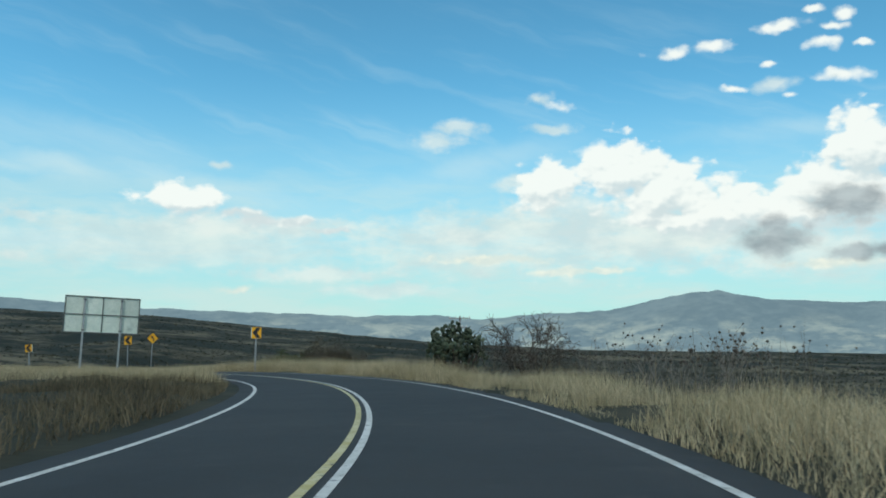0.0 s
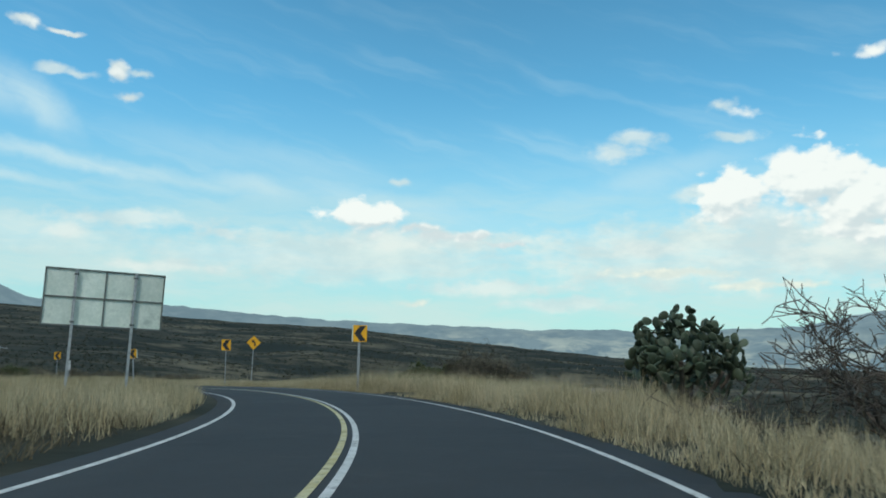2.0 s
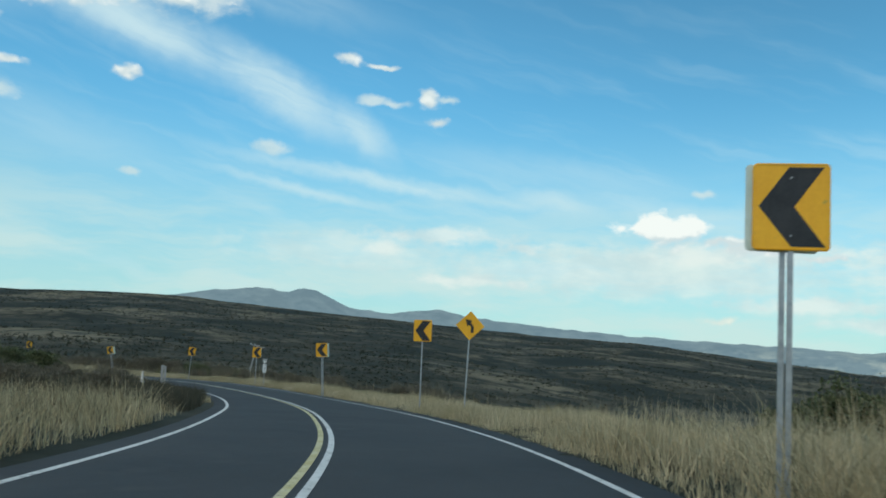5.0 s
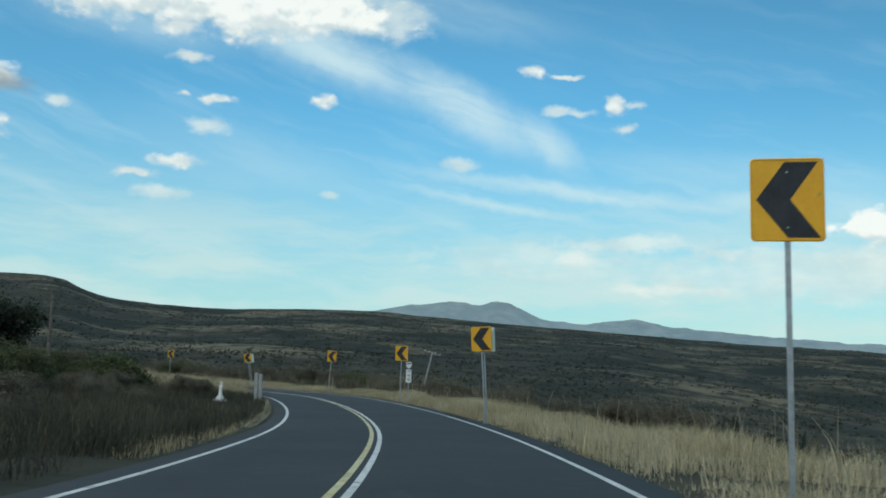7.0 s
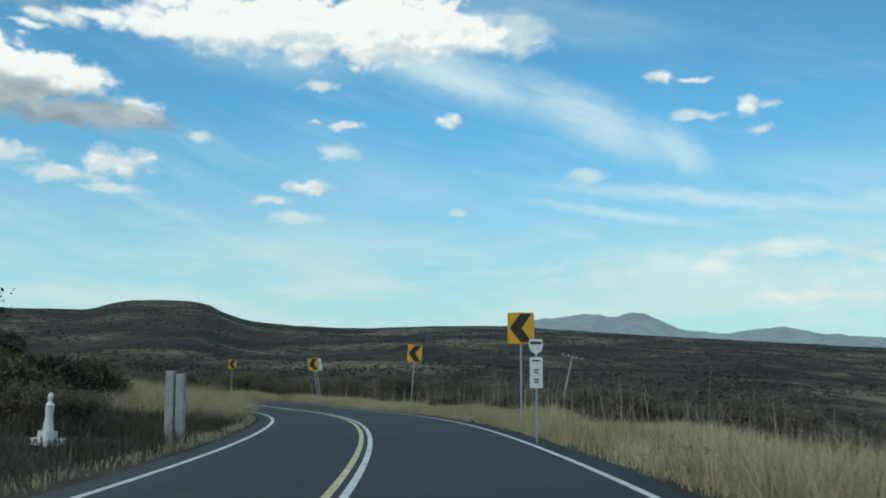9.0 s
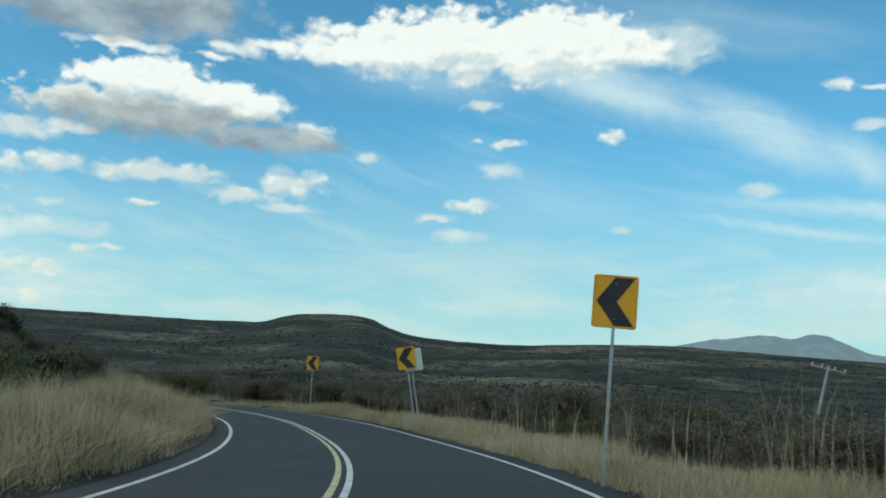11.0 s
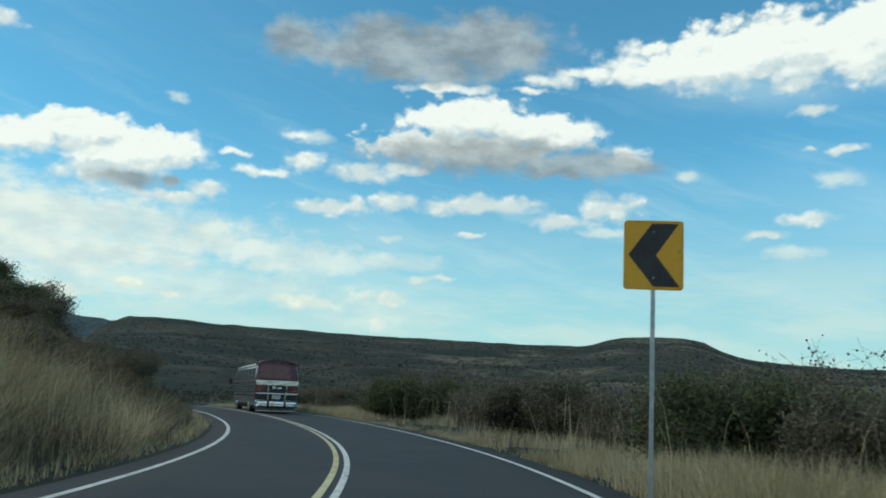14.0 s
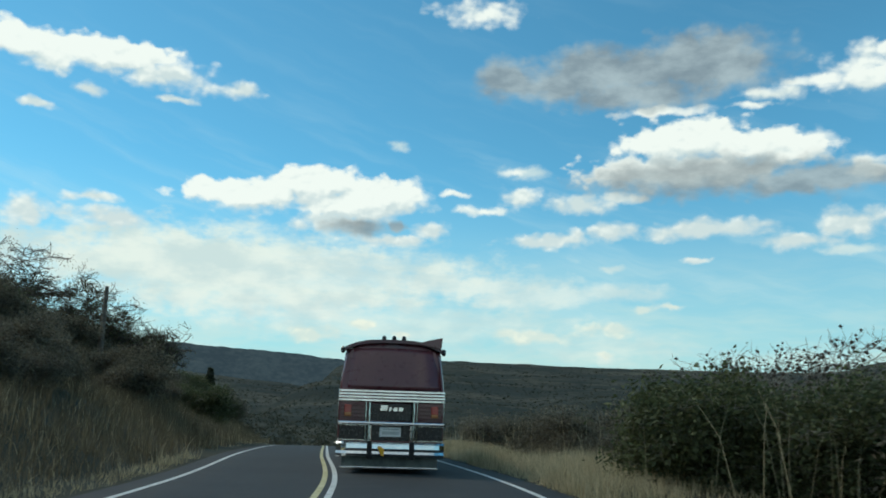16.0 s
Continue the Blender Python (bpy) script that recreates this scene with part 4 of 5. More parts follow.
def bus(m):
    ob = thing("bus", m, "old maroon intercity bus with chrome bands and bumper on the road", "bus")
    outline = [(-x, z) for x, z in HALF] + [(x, z) for x, z in HALF[-2::-1]]
    bm = bmesh.new()
    loops = []
    for y, k in ((0.0, 0.955), (0.05, 0.98), (0.18, 1.0), (2.5, 1.0), (11.5, 1.0), (11.85, 0.96), (11.95, 0.90)):
        loops.append([bm.verts.new((x * k, y + slant(z, y), 0.44 + (z - 0.44) * (1 - (1 - k) * 0.35))) for x, z in outline])
    n = len(outline)
    for a_, b_ in zip(loops, loops[1:]):
        for i in range(n):
            bm.faces.new((a_[i], b_[i], b_[(i + 1) % n], a_[(i + 1) % n]))
    bm.faces.new(loops[0])
    bm.faces.new(loops[-1][::-1])
    bmesh.ops.recalc_face_normals(bm, faces=bm.faces[:])
    for f in bm.faces:
        f.smooth = len(f.verts) == 4
    body = part("body", bm, maroon, ob, "maroon body shell")

    # upper rear panel, gently bowed, with rounded corners
    bm = bmesh.new()
    rows = []
    for j in range(9):
        t = j / 8
        z = 1.905 + 0.965 * t
        w = 1.250 - 0.105 * t - (0.012 if j in (0, 8) else 0)
        rows.append([bm.verts.new((w * u, -0.045 + slant(z, 0) + 0.20 * abs(u) ** 7, z + 0.03 * math.cos(u * 1.5) * t)) for u in np.linspace(-1, 1, 25)])
    for a_, b_ in zip(rows, rows[1:]):
        for i in range(24):
            bm.faces.new((a_[i], a_[i + 1], b_[i + 1], b_[i]))
    r = bmesh.ops.extrude_face_region(bm, geom=bm.faces[:])
    bmesh.ops.translate(bm, vec=(0, 0.08, 0), verts=[v_ for v_ in r["geom"] if isinstance(v_, bmesh.types.BMVert)])
    bmesh.ops.recalc_face_normals(bm, faces=bm.faces[:])
    for f in bm.faces:
        f.smooth = True
    part("rear_panel", bm, maroon, ob, "plain maroon rear panel in place of a window")
    # roof visor over the panel
    bm = bmesh.new()
    prev = None
    for u in np.linspace(-1, 1, 21):
        x, z = 1.17 * u, 2.86 + 0.20 * (1 - abs(u) ** 3.2)
        ring = [bm.verts.new((x, 0.22 + dy, z + dz)) for dy, dz in ((-0.05, -0.03), (-0.04, 0.05), (0.30, 0.06), (0.30, -0.03))]
        if prev:
            for i in range(4):
                bm.faces.new((prev[i], ring[i], ring[(i + 1) % 4], prev[(i + 1) % 4]))
        else:
            bm.faces.new(ring[::-1])
        prev = ring
    bm.faces.new(prev)
    part("roof_visor", bm, maroon_dark, ob)
    for x in (-0.24, 0.0, 0.24):
        lamp = part("roof_lamp", lathe([(0.05, 0), (0.055, 0.05), (0.045, 0.09), (0.015, 0.11)], 10), black_gloss, ob, at=pose(x, 0.24, 3.10))
    for s in (-1, 1):
        part("corner_lamp", lathe([(0.03, -0.06), (0.055, 0), (0.05, 0.06), (0.02, 0.10)], 10), black_gloss, ob, at=pose(s * 1.22, 0.30, 2.83))
    # air scoop over the roof's edge
    bm = bmesh.new()
    fr = [(0.60, 3.03), (1.15, 2.93), (1.175, 3.19), (1.02, 3.16), (0.80, 3.11)]
    a_ = [bm.verts.new((x, 0.12, z)) for x, z in fr]
    b_ = [bm.verts.new((x * 0.97, 1.10, z - 0.06 if z > 3.1 else z - 0.05)) for x, z in fr]
    for i in range(5):
        bm.faces.new((a_[i], b_[i], b_[(i + 1) % 5], a_[(i + 1) % 5]))
    bm.faces.new(a_[::-1])
    bm.faces.new(b_)
    bmesh.ops.recalc_face_normals(bm, faces=bm.faces[:])
    part("air_scoop", bm, maroon, ob, "maroon air scoop")
    # chrome bands below the panel
    for k in range(4):
        z = 1.63 + k * 0.07
        part("chrome_band", box(-1.255, 1.255, -0.045 - 0.004 * (k % 2), 0.06, z, z + 0.055, 0.012), chrome, ob, "ribbed chrome band")
    # lamp panels with louvres
    for s in (-1, 1):
        pan = part("lamp_panel", box(min(s * 0.50, s * 1.21), max(s * 0.50, s * 1.21), -0.02, 0.04, 1.19, 1.61, 0.01), maroon, ob)
        for k in range(4):
            z = 1.24 + k * 0.09
            part("louvre", box(min(s * 0.56, s * 1.18), max(s * 0.56, s * 1.18), -0.045, -0.018, z, z + 0.05, 0.01), maroon_dark, pan)
        part("tail_light", box(s * 1.02 - 0.085, s * 1.02 + 0.085, -0.065, -0.02, 1.36, 1.55, 0.02), red_lens, ob, "red tail light")
        part("indicator", box(s * 1.02 - 0.085, s * 1.02 + 0.085, -0.070, -0.02, 1.285, 1.37, 0.015), amber, ob, "amber indicator")
        part("lower_panel", box(min(s * 0.48, s * 1.21), max(s * 0.48, s * 1.21), -0.02, 0.04, 0.76, 1.08, 0.01), black_gloss, ob)
        fr = bmesh.new()
        x0, x1 = sorted((s * 0.46, s * 1.23))
        box(x0, x1, -0.035, -0.01, 1.075, 1.10, bm=fr)
        box(x0, x1, -0.035, -0.01, 0.735, 0.76, bm=fr)
        box(x0 if s > 0 else x1 - 0.025, x0 + 0.025 if s > 0 else x1, -0.035, -0.01, 0.76, 1.075, bm=fr)
        part("panel_trim", fr, chrome, ob)
        # upright rails
        rail = bmesh.new()
        rod((s * 0.52, -0.10, 0.70), (s * 0.52, -0.10, 1.62), 0.035, 10, bm=rail)
        rod((s * 0.60, -0.08, 0.70), (s * 0.60, -0.08, 1.62), 0.022, 8, bm=rail)
        part("upright_rail", rail, chrome, ob)
        for k in range(6):
            z = 1.20 + k * 0.07
            part("rail_collar", rod((s * 0.52, -0.10, z), (s * 0.52, -0.10, z + 0.03), 0.045, 10), chrome, ob)
    part("badge_panel", box(-0.47, 0.47, -0.03, 0.04, 1.20, 1.58, 0.01), black_gloss, ob, "glossy black panel")
    for k, w in enumerate((0.16, 0.05, 0.10, 0.10)):
        x = -0.27 + (0, 0.20, 0.30, 0.43)[k]
        bm = plate([(x + w, 1.42), (x + w + 0.03, 1.42 + (0.13 if k == 0 else 0.09)), (x + 0.03, 1.42 + (0.13 if k == 0 else 0.09)), (x, 1.42)], 0.01)
        part("badge", bm, chrome, ob, "slanting chrome badge", at=pose(0, -0.042, 0))
    part("cross_rail", rod((-1.23, -0.10, 1.13), (1.23, -0.10, 1.13), 0.045, 12), chrome, ob)
    part("plate_recess", box(-0.45, 0.45, -0.015, 0.04, 0.74, 1.08, 0.01), black_gloss, ob)
    pl = part("number_plate", box(-0.26, 0.24, -0.035, -0.016, 0.83, 1.05, 0.006), sign_white, ob, "pale number plate")
    for w, z in ((0.36, 0.99), (0.40, 0.88)):
        part("marking", box(-w / 2, w / 2, -0.038, -0.034, z, z + (0.025 if z > 0.95 else 0.075)), zinc, pl)
    # bumper in three lengths with black stops between them
    for x0, x1, nm in ((-1.26, -0.54, 0), (-0.42, 0.44, 1), (0.56, 1.26, 2)):
        bm = bmesh.new()
        prev = None
        for u in np.linspace(0, 1, 7):
            x = x0 + (x1 - x0) * u
            wrap = 0.12 * max(0, (abs(x) - 1.0) / 0.26) ** 2
            ring = [bm.verts.new((x, y + wrap, z)) for y, z in ((0.0, 0.36), (-0.10, 0.38), (-0.14, 0.44), (-0.12, 0.50), (-0.15, 0.56), (-0.14, 0.66), (-0.09, 0.71), (0.0, 0.71))]
            if prev:
                for i in range(8):
                    bm.faces.new((prev[i], ring[i], ring[(i + 1) % 8], prev[(i + 1) % 8]))
            else:
                bm.faces.new(ring[::-1])
            prev = ring
        bm.faces.new(prev)
        bmesh.ops.recalc_face_normals(bm, faces=bm.faces[:])
        part("bumper", bm, chrome, ob, "dented chrome bumper")
    for x in (-0.48, 0.50):
        part("bumper_stop", box(x - 0.06, x + 0.06, -0.20, 0.0, 0.33, 0.72, 0.025), rubber, ob)
    # yellow ribbon tied to the bumper
    part("sticker", plate([(-0.14, 0.40), (-0.14, 0.56), (-0.24, 0.62), (-0.30, 0.60), (-0.20, 0.40)], 0.004), sign_yellow, ob, "yellow sticker", at=pose(0, -0.165, 0))
    part("underbody", box(-1.10, 1.10, 0.15, 11.5, 0.26, 0.46), rubber, ob)
    part("mud_flap", box(-1.12, 1.12, 0.10, 0.13, 0.12, 0.37, 0.004), steel_dark, ob, "dark metal mud flap")
    part("flap_strip", box(-1.14, 1.14, 0.06, 0.098, 0.10, 0.145, 0.01), chrome, ob, "chrome strip")
    for s in (-1, 1):
        for k in range(6):
            y0 = 0.9 + k * 1.72
            w = tilt_plate(ob, "side_window", window_glass, s, y0, y0 + 1.56, 1.98, 2.62, 1.238, 1.165)
            tilt_plate(w, "frame", chrome, s, y0 - 0.05, y0 - 0.005, 1.95, 2.64, 1.24, 1.165, 0.014)
        part("side_panel", box(min(s * 1.240, s * 1.256), max(s * 1.240, s * 1.256), 0.22, 11.4, 0.62, 1.93, 0.004), side_metal, ob, "dull grey metal side panel")
        for k in range(5):
            z = 0.95 + k * 0.19
            part("side_moulding", box(min(s * 1.245, s * 1.268), max(s * 1.245, s * 1.268), 0.25, 11.4, z, z + 0.11, 0.006), chrome, ob)
        part("gutter", box(min(s * 1.10, s * 1.16), max(s * 1.10, s * 1.16), 0.35, 11.3, 2.74, 2.78), black_gloss, ob)
        arm = part("mirror_arm", rod((s * 1.22, 11.5, 2.3), (s * 1.52, 11.75, 2.1), 0.018, 8), chrome, ob)
        part("mirror", box(s * 1.52 - 0.10, s * 1.52 + 0.10, 11.70, 11.80, 1.72, 2.12, 0.02), black_gloss, arm)
        for yy in (2.9, 9.6):
            wheel = part("tyre", rod((s * 0.88, yy, 0.48), (s * 1.18, yy, 0.48), 0.48, 28), rubber, ob)
            part("rim", lathe([(0.30, 0), (0.28, 0.03), (0.14, 0.05), (0.12, 0.10), (0.03, 0.11)], 20), chrome, wheel, at=pose(s * 1.18, yy, 0.48, 0, 90 * s, 0))
    return ob


bus_x, bus_y = -169.6, 125.55
_, _, bus_way, bus_z = on_road([bus_x], [bus_y])
the_bus = bus(pose(bus_x, bus_y, float(bus_z[0]) + 0.005, 0.0, 0, 104.6) @ pose(0, 0, 0, -0.6, 0, 0))
the_bus.scale = (1, 1, 1.005)



# a few houses down in the valley
def house(x, y, w, d, h, turn):
    g = ground_at(x, y) - 0.4
    ob = thing("house", pose(x, y, g, 0, 0, turn), "small whitewashed house far down in the valley", "house", "houses in the valley")
    part("wall", box(-w / 2, w / 2, -d / 2, d / 2, 0, h), limewash, ob)
    bm = bmesh.new()
    e = 0.3
    a_ = [bm.verts.new(v_) for v_ in ((-w / 2 - e, -d / 2 - e, h), (w / 2 + e, -d / 2 - e, h), (w / 2 + e, d / 2 + e, h), (-w / 2 - e, d / 2 + e, h))]
    b_ = [bm.verts.new(v_) for v_ in ((-w / 2 - e, 0, h + d * 0.22), (w / 2 + e, 0, h + d * 0.22))]
    for f in ((a_[0], a_[1], b_[1], b_[0]), (a_[2], a_[3], b_[0], b_[1]), (a_[1], a_[2], b_[1]), (a_[3], a_[0], b_[0]), (a_[3], a_[2], a_[1], a_[0])):
        bm.faces.new(f)
    part("roof", bm, roof_tile, ob)
    for k in (-1, 1):
        part("window", box(k * w * 0.25 - 0.5, k * w * 0.25 + 0.5, -d / 2 - 0.03, -d / 2 + 0.02, 1.0, 2.1), window_glass, ob)
    part("door", box(-0.45, 0.45, -d / 2 - 0.03, -d / 2 + 0.02, 0, 2.1), timber, ob)


rs = np.random.RandomState(4)
for i in range(9):
    house(-8 + rs.normal(0, 26), 425 + rs.normal(0, 22), rs.uniform(6, 11), rs.uniform(5, 8), rs.uniform(2.4, 3.6), rs.uniform(-40, 40))

# ===== plants =====
def fast_mesh(name, verts, tris, mat):
    """A mesh of triangles from arrays."""
    me = bpy.data.meshes.new(name)
    me.vertices.add(len(verts))
    me.vertices.foreach_set("co", np.asarray(verts, np.float32).ravel())
    me.loops.add(len(tris) * 3)
    me.loops.foreach_set("vertex_index", np.asarray(tris, np.int32).ravel())
    me.polygons.add(len(tris))
    me.polygons.foreach_set("loop_start", np.arange(len(tris), dtype=np.int32) * 3)
    me.materials.append(mat)
    me.update(calc_edges=True)
    return me


def strands(base, height, width, lean, rs, bend=0.5):
    """Thin bent blades: five points and three triangles each."""
    n = len(base)
    a = rs.uniform(0, 2 * np.pi, n)
    side = np.c_[np.cos(a), np.sin(a), np.zeros(n)] * width[:, None] / 2
    b = rs.uniform(0, 2 * np.pi, n)
    tip = np.c_[np.cos(b), np.sin(b), np.zeros(n)] * (lean * height)[:, None]
    tip[:, 2] = height * (1 - 0.25 * lean)
    mid = tip * np.array([bend * 0.7, bend * 0.7, bend + 0.08])
    v = np.stack([base - side, base + side, base + mid - side * 0.7, base + mid + side * 0.7, base + tip], 1).reshape(-1, 3)
    o = np.arange(n)[:, None] * 5
    t = np.stack([o + [0, 1, 3], o + [0, 3, 2], o + [2, 3, 4]], 1).reshape(-1, 3)
    return v, t


def verge(way0, way1, off0, off1, count, seed, patch=2.2, keep=0.42):
    """Places beside the road, in clumps, with their height on the ground."""
    rs = np.random.RandomState(seed)
    way, off = rs.uniform(way0, way1, count), rs.uniform(off0, off1, count)
    k = np.clip(np.searchsorted(ALONG, way), 0, len(LINE) - 1)
    p = LINE[k, :2] + RIGHT[k] * off[:, None] + AHEAD[k, :2] * (way - ALONG[k])[:, None]
    thick = lumps(p[:, 0], p[:, 1], patch) * 0.65 + lumps(p[:, 0], p[:, 1], patch * 0.35) * 0.35
    ok = thick > keep + rs.uniform(-0.15, 0.15, count)
    p, thick = p[ok], thick[ok]
    return np.c_[p, land(p[:, 0], p[:, 1]) - 0.02], thick, rs


def grass(label, mat, way0, way1, off0, off1, count, tall, seed, width=0.014, lean=0.45, keep=0.42, patch=2.2, name="dry_grass"):
    base, thick, rs = verge(way0, way1, off0, off1, count, seed, patch, keep)
    n = len(base)
    h = tall * rs.uniform(0.45, 1.0, n) * (0.55 + 0.75 * thick) * (0.5 + 1.0 * lumps(base[:, 0] + 31, base[:, 1], 4.5))
    v, t = strands(base, h, width * rs.uniform(0.6, 1.3, n), rs.uniform(0.05, lean * 2, n) ** 1.2, rs)
    return tagged(new(name, fast_mesh(name, v, t, mat)), label, "grass", kind="stuff")


# driver's way: the drive begins 48 m along the line and ends near 270 m
grass("tall pale dry grass along the outer verge", straw, 40, 92, 3.4, 8.5, 52000, 0.9, 11, 0.012, lean=0.6, keep=0.52)
grass("tall pale dry grass along the outer verge", straw, 90, 128, 3.4, 8.5, 40000, 1.1, 23, 0.012, lean=0.6, keep=0.48)
grass("pale dry grass along the road's outer verge", straw, 125, 190, 3.2, 7.5, 62000, 0.75, 10, 0.012)
grass("pale dry grass along the road's outer verge", straw, 185, 262, 3.1, 6.2, 72000, 0.62, 12, 0.011, keep=0.28)
grass("pale dry grass along the road's outer verge", straw, 288, 345, 3.1, 6.8, 40000, 0.62, 26, 0.013, keep=0.34)
grass("sparse pale tufts at the foot of the thicket", straw, 260, 290, 3.1, 6.0, 9000, 0.55, 28, 0.012, keep=0.58)
grass("pale dry grass along the road's inner verge", straw, 86, 138, -16.0, -5.3, 58000, 0.80, 13, 0.014, keep=0.38)
grass("short brown weeds on the inner verge", straw_dark, 44, 92, -17.0, -5.3, 42000, 0.50, 27, 0.018, lean=0.7, keep=0.42, name="brown_grass")
grass("tall straw-coloured grass on the inside of the bend", straw, 196, 262, -10.5, -5.4, 80000, 1.35, 14, 0.013, lean=0.8, keep=0.40, patch=1.7)
grass("brown dead weeds among the tall grass", straw_dark, 194, 264, -11.0, -5.3, 26000, 1.1, 25, 0.018, lean=0.7, keep=0.5, patch=1.3, name="brown_grass")
grass("pale grass fringe at the edge of the asphalt", straw, 150, 300, -5.6, -5.0, 9000, 0.30, 15, keep=0.3)
grass("pale grass fringe at the edge of the asphalt", straw, 45, 300, 3.0, 3.5, 20000, 0.30, 16, keep=0.3)
grass("brown withered grass on the slopes", straw_dark, 40, 330, 6.0, 26.0, 80000, 0.55, 17, 0.02, name="brown_grass")
grass("brown withered grass on the slopes", straw_dark, 120, 330, -26.0, -6.0, 90000, 0.75, 18, 0.02, name="brown_grass")
grass("low green weeds in the verge", weed, 40, 320, 3.4, 14.0, 30000, 0.40, 19, 0.025, name="weeds", keep=0.5)
grass("low green weeds in the verge", weed, 60, 320, -16.0, -5.6, 30000, 0.45, 20, 0.025, name="weeds", keep=0.5)
grass("dark weeds and dead stems inside the bend", weed, 139, 202, -20.0, -5.3, 80000, 0.75, 22, 0.02, name="weeds", keep=0.3)
grass("pale dry grass scattered over the bank", straw, 240, 340, -16.0, -5.4, 14000, 0.75, 24, 0.012, keep=0.45)
grass("brown and green growth on the bank above the road", straw_dark, 245, 345, -24.0, -5.6, 80000, 0.9, 21, 0.018, name="brown_grass", keep=0.3)


def stalks(label, way0, way1, off0, off1, count, tall, seed, heads=0.0, mat=None):
    """Tall bare stems, some of them with dark seed heads."""
    base, thick, rs = verge(way0, way1, off0, off1, count, seed, 3.0, 0.35)
    n = len(base)
    h = tall * rs.uniform(0.5, 1.0, n)
    v, t = strands(base, h, rs.uniform(0.008, 0.018, n), rs.uniform(0.05, 0.65, n) ** 1.2, rs, 0.55)
    ob = tagged(new("dry_stalks", fast_mesh("dry_stalks", v, t, mat or straw)), label, "dry stalks", kind="stuff")
    if heads:
        tips = v.reshape(-1, 5, 3)[:, 4]
        tips = tips[rs.rand(n) < heads]
        octa = np.array([(1, 0, 0), (-1, 0, 0), (0, 1, 0), (0, -1, 0), (0, 0, 0.9), (0, 0, -0.9)])
        m = len(tips)
        hv = (tips[:, None] + octa[None] * rs.uniform(0.022, 0.042, m)[:, None, None]).reshape(-1, 3)
        ft = np.array([(0, 2, 4), (2, 1, 4), (1, 3, 4), (3, 0, 4), (2, 0, 5), (1, 2, 5), (3, 1, 5), (0, 3, 5)])
        ht = (np.arange(m)[:, None, None] * 6 + ft[None]).reshape(-1, 3)
        tagged(new("seed_heads", fast_mesh("seed_heads", hv, ht, leaf_dry)), "dark dried seed heads on tall stems", "seed heads", kind="stuff")
    return ob


stalks("tall bare stalks standing in the outer verge", 188, 268, 4.4, 8.8, 620, 2.3, 31)
stalks("dry stalks in the scrub below the road", 258, 330, 4.6, 10.0, 520, 2.1, 35, 0, straw)
stalks("dry stalks with seed heads beside the road", 62, 96, 5.5, 12.0, 500, 2.0, 33, 0.45, straw_dark)
stalks("dark seed stalks by the road", 150, 190, 5.0, 9.0, 220, 1.6, 34, 0.4)


def branching(rs, height, spread_, trunk_r, levels, fork, lean=0.25, stems=1, thin=0.0035):
    """Limbs as tapered three- to five-sided tubes; returns points, triangles and the ends of the twigs."""
    verts, tris, ends = [], [], []
    rnd = random.Random(int(rs.randint(1 << 30)))
    gauss, up = rnd.gauss, Vector((0.31, 0.27, 0.9))
    circle = {k: [(math.cos(2 * math.pi * i / k), math.sin(2 * math.pi * i / k)) for i in range(k)] for k in (3, 5)}

    def limb(p, d, length, r, level):
        sides = 5 if level == 0 else 3
        bends = 3 if level < 2 else 2
        prev = None
        q, dd = p.copy(), d.copy()
        for s in range(bends + 1):
            f = s / bends
            rad = max(r * (1 - 0.55 * f), thin)
            u = dd.cross(up).normalized()
            w = dd.cross(u)
            start = len(verts)
            for ca, sa in circle[sides]:
                verts.append(q + u * (rad * ca) + w * (rad * sa))
            if prev is not None:
                for k in range(sides):
                    k2 = (k + 1) % sides
                    tris.append((prev + k, prev + k2, start + k2))
                    tris.append((prev + k, start + k2, start + k))
            prev = start
            if s and level < levels:
                for _ in range(fork if s == bends else max(1, fork - 1)):
                    sg = 0.55 + 0.1 * level
                    nd = (dd + Vector((gauss(0, sg) * spread_, gauss(0, sg) * spread_, gauss(0, sg) * 0.6 + 0.12))).normalized()
                    limb(q, nd, length * rnd.uniform(0.5, 0.78), r * (1 - 0.45 * f) * 0.66, level + 1)
            if level >= levels - 1 and s:
                ends.append(q.copy())
            if s < bends:
                q = q + dd * (length / bends)
                dd = (dd + Vector((gauss(0, lean * 0.6), gauss(0, lean * 0.6), gauss(0, lean * 0.6)))).normalized()

    for _ in range(stems):
        sl = lean * (0.5 if stems == 1 else 1.4)
        off = 0.12 * (stems > 1)
        limb(Vector((gauss(0, off), gauss(0, off), -0.1)), Vector((gauss(0, sl), gauss(0, sl), 1.0)).normalized(), height * 0.42, trunk_r, 0)
    return np.array(verts), np.array(tris), np.array(ends)


def leafage(rs, ends, per, size, scatter):
    """Small bent leaves about the ends of the twigs."""
    n = len(ends) * per
    c = np.repeat(ends, per, 0) + rs.normal(0, scatter, (n, 3))
    a, b = rs.normal(0, 1, (n, 3)), rs.normal(0, 1, (n, 3))
    a /= np.linalg.norm(a, axis=1)[:, None]
    b -= a * np.sum(a * b, 1)[:, None]
    b /= np.linalg.norm(b, axis=1)[:, None]
    s = size * rs.uniform(0.6, 1.3, n)[:, None]
    v = np.stack([c - a * s, c + b * s * 0.45, c + a * s, c - b * s * 0.45], 1).reshape(-1, 3)
    o = np.arange(n)[:, None] * 4
    return v, np.stack([o + [0, 1, 2], o + [0, 2, 3]], 1).reshape(-1, 3)


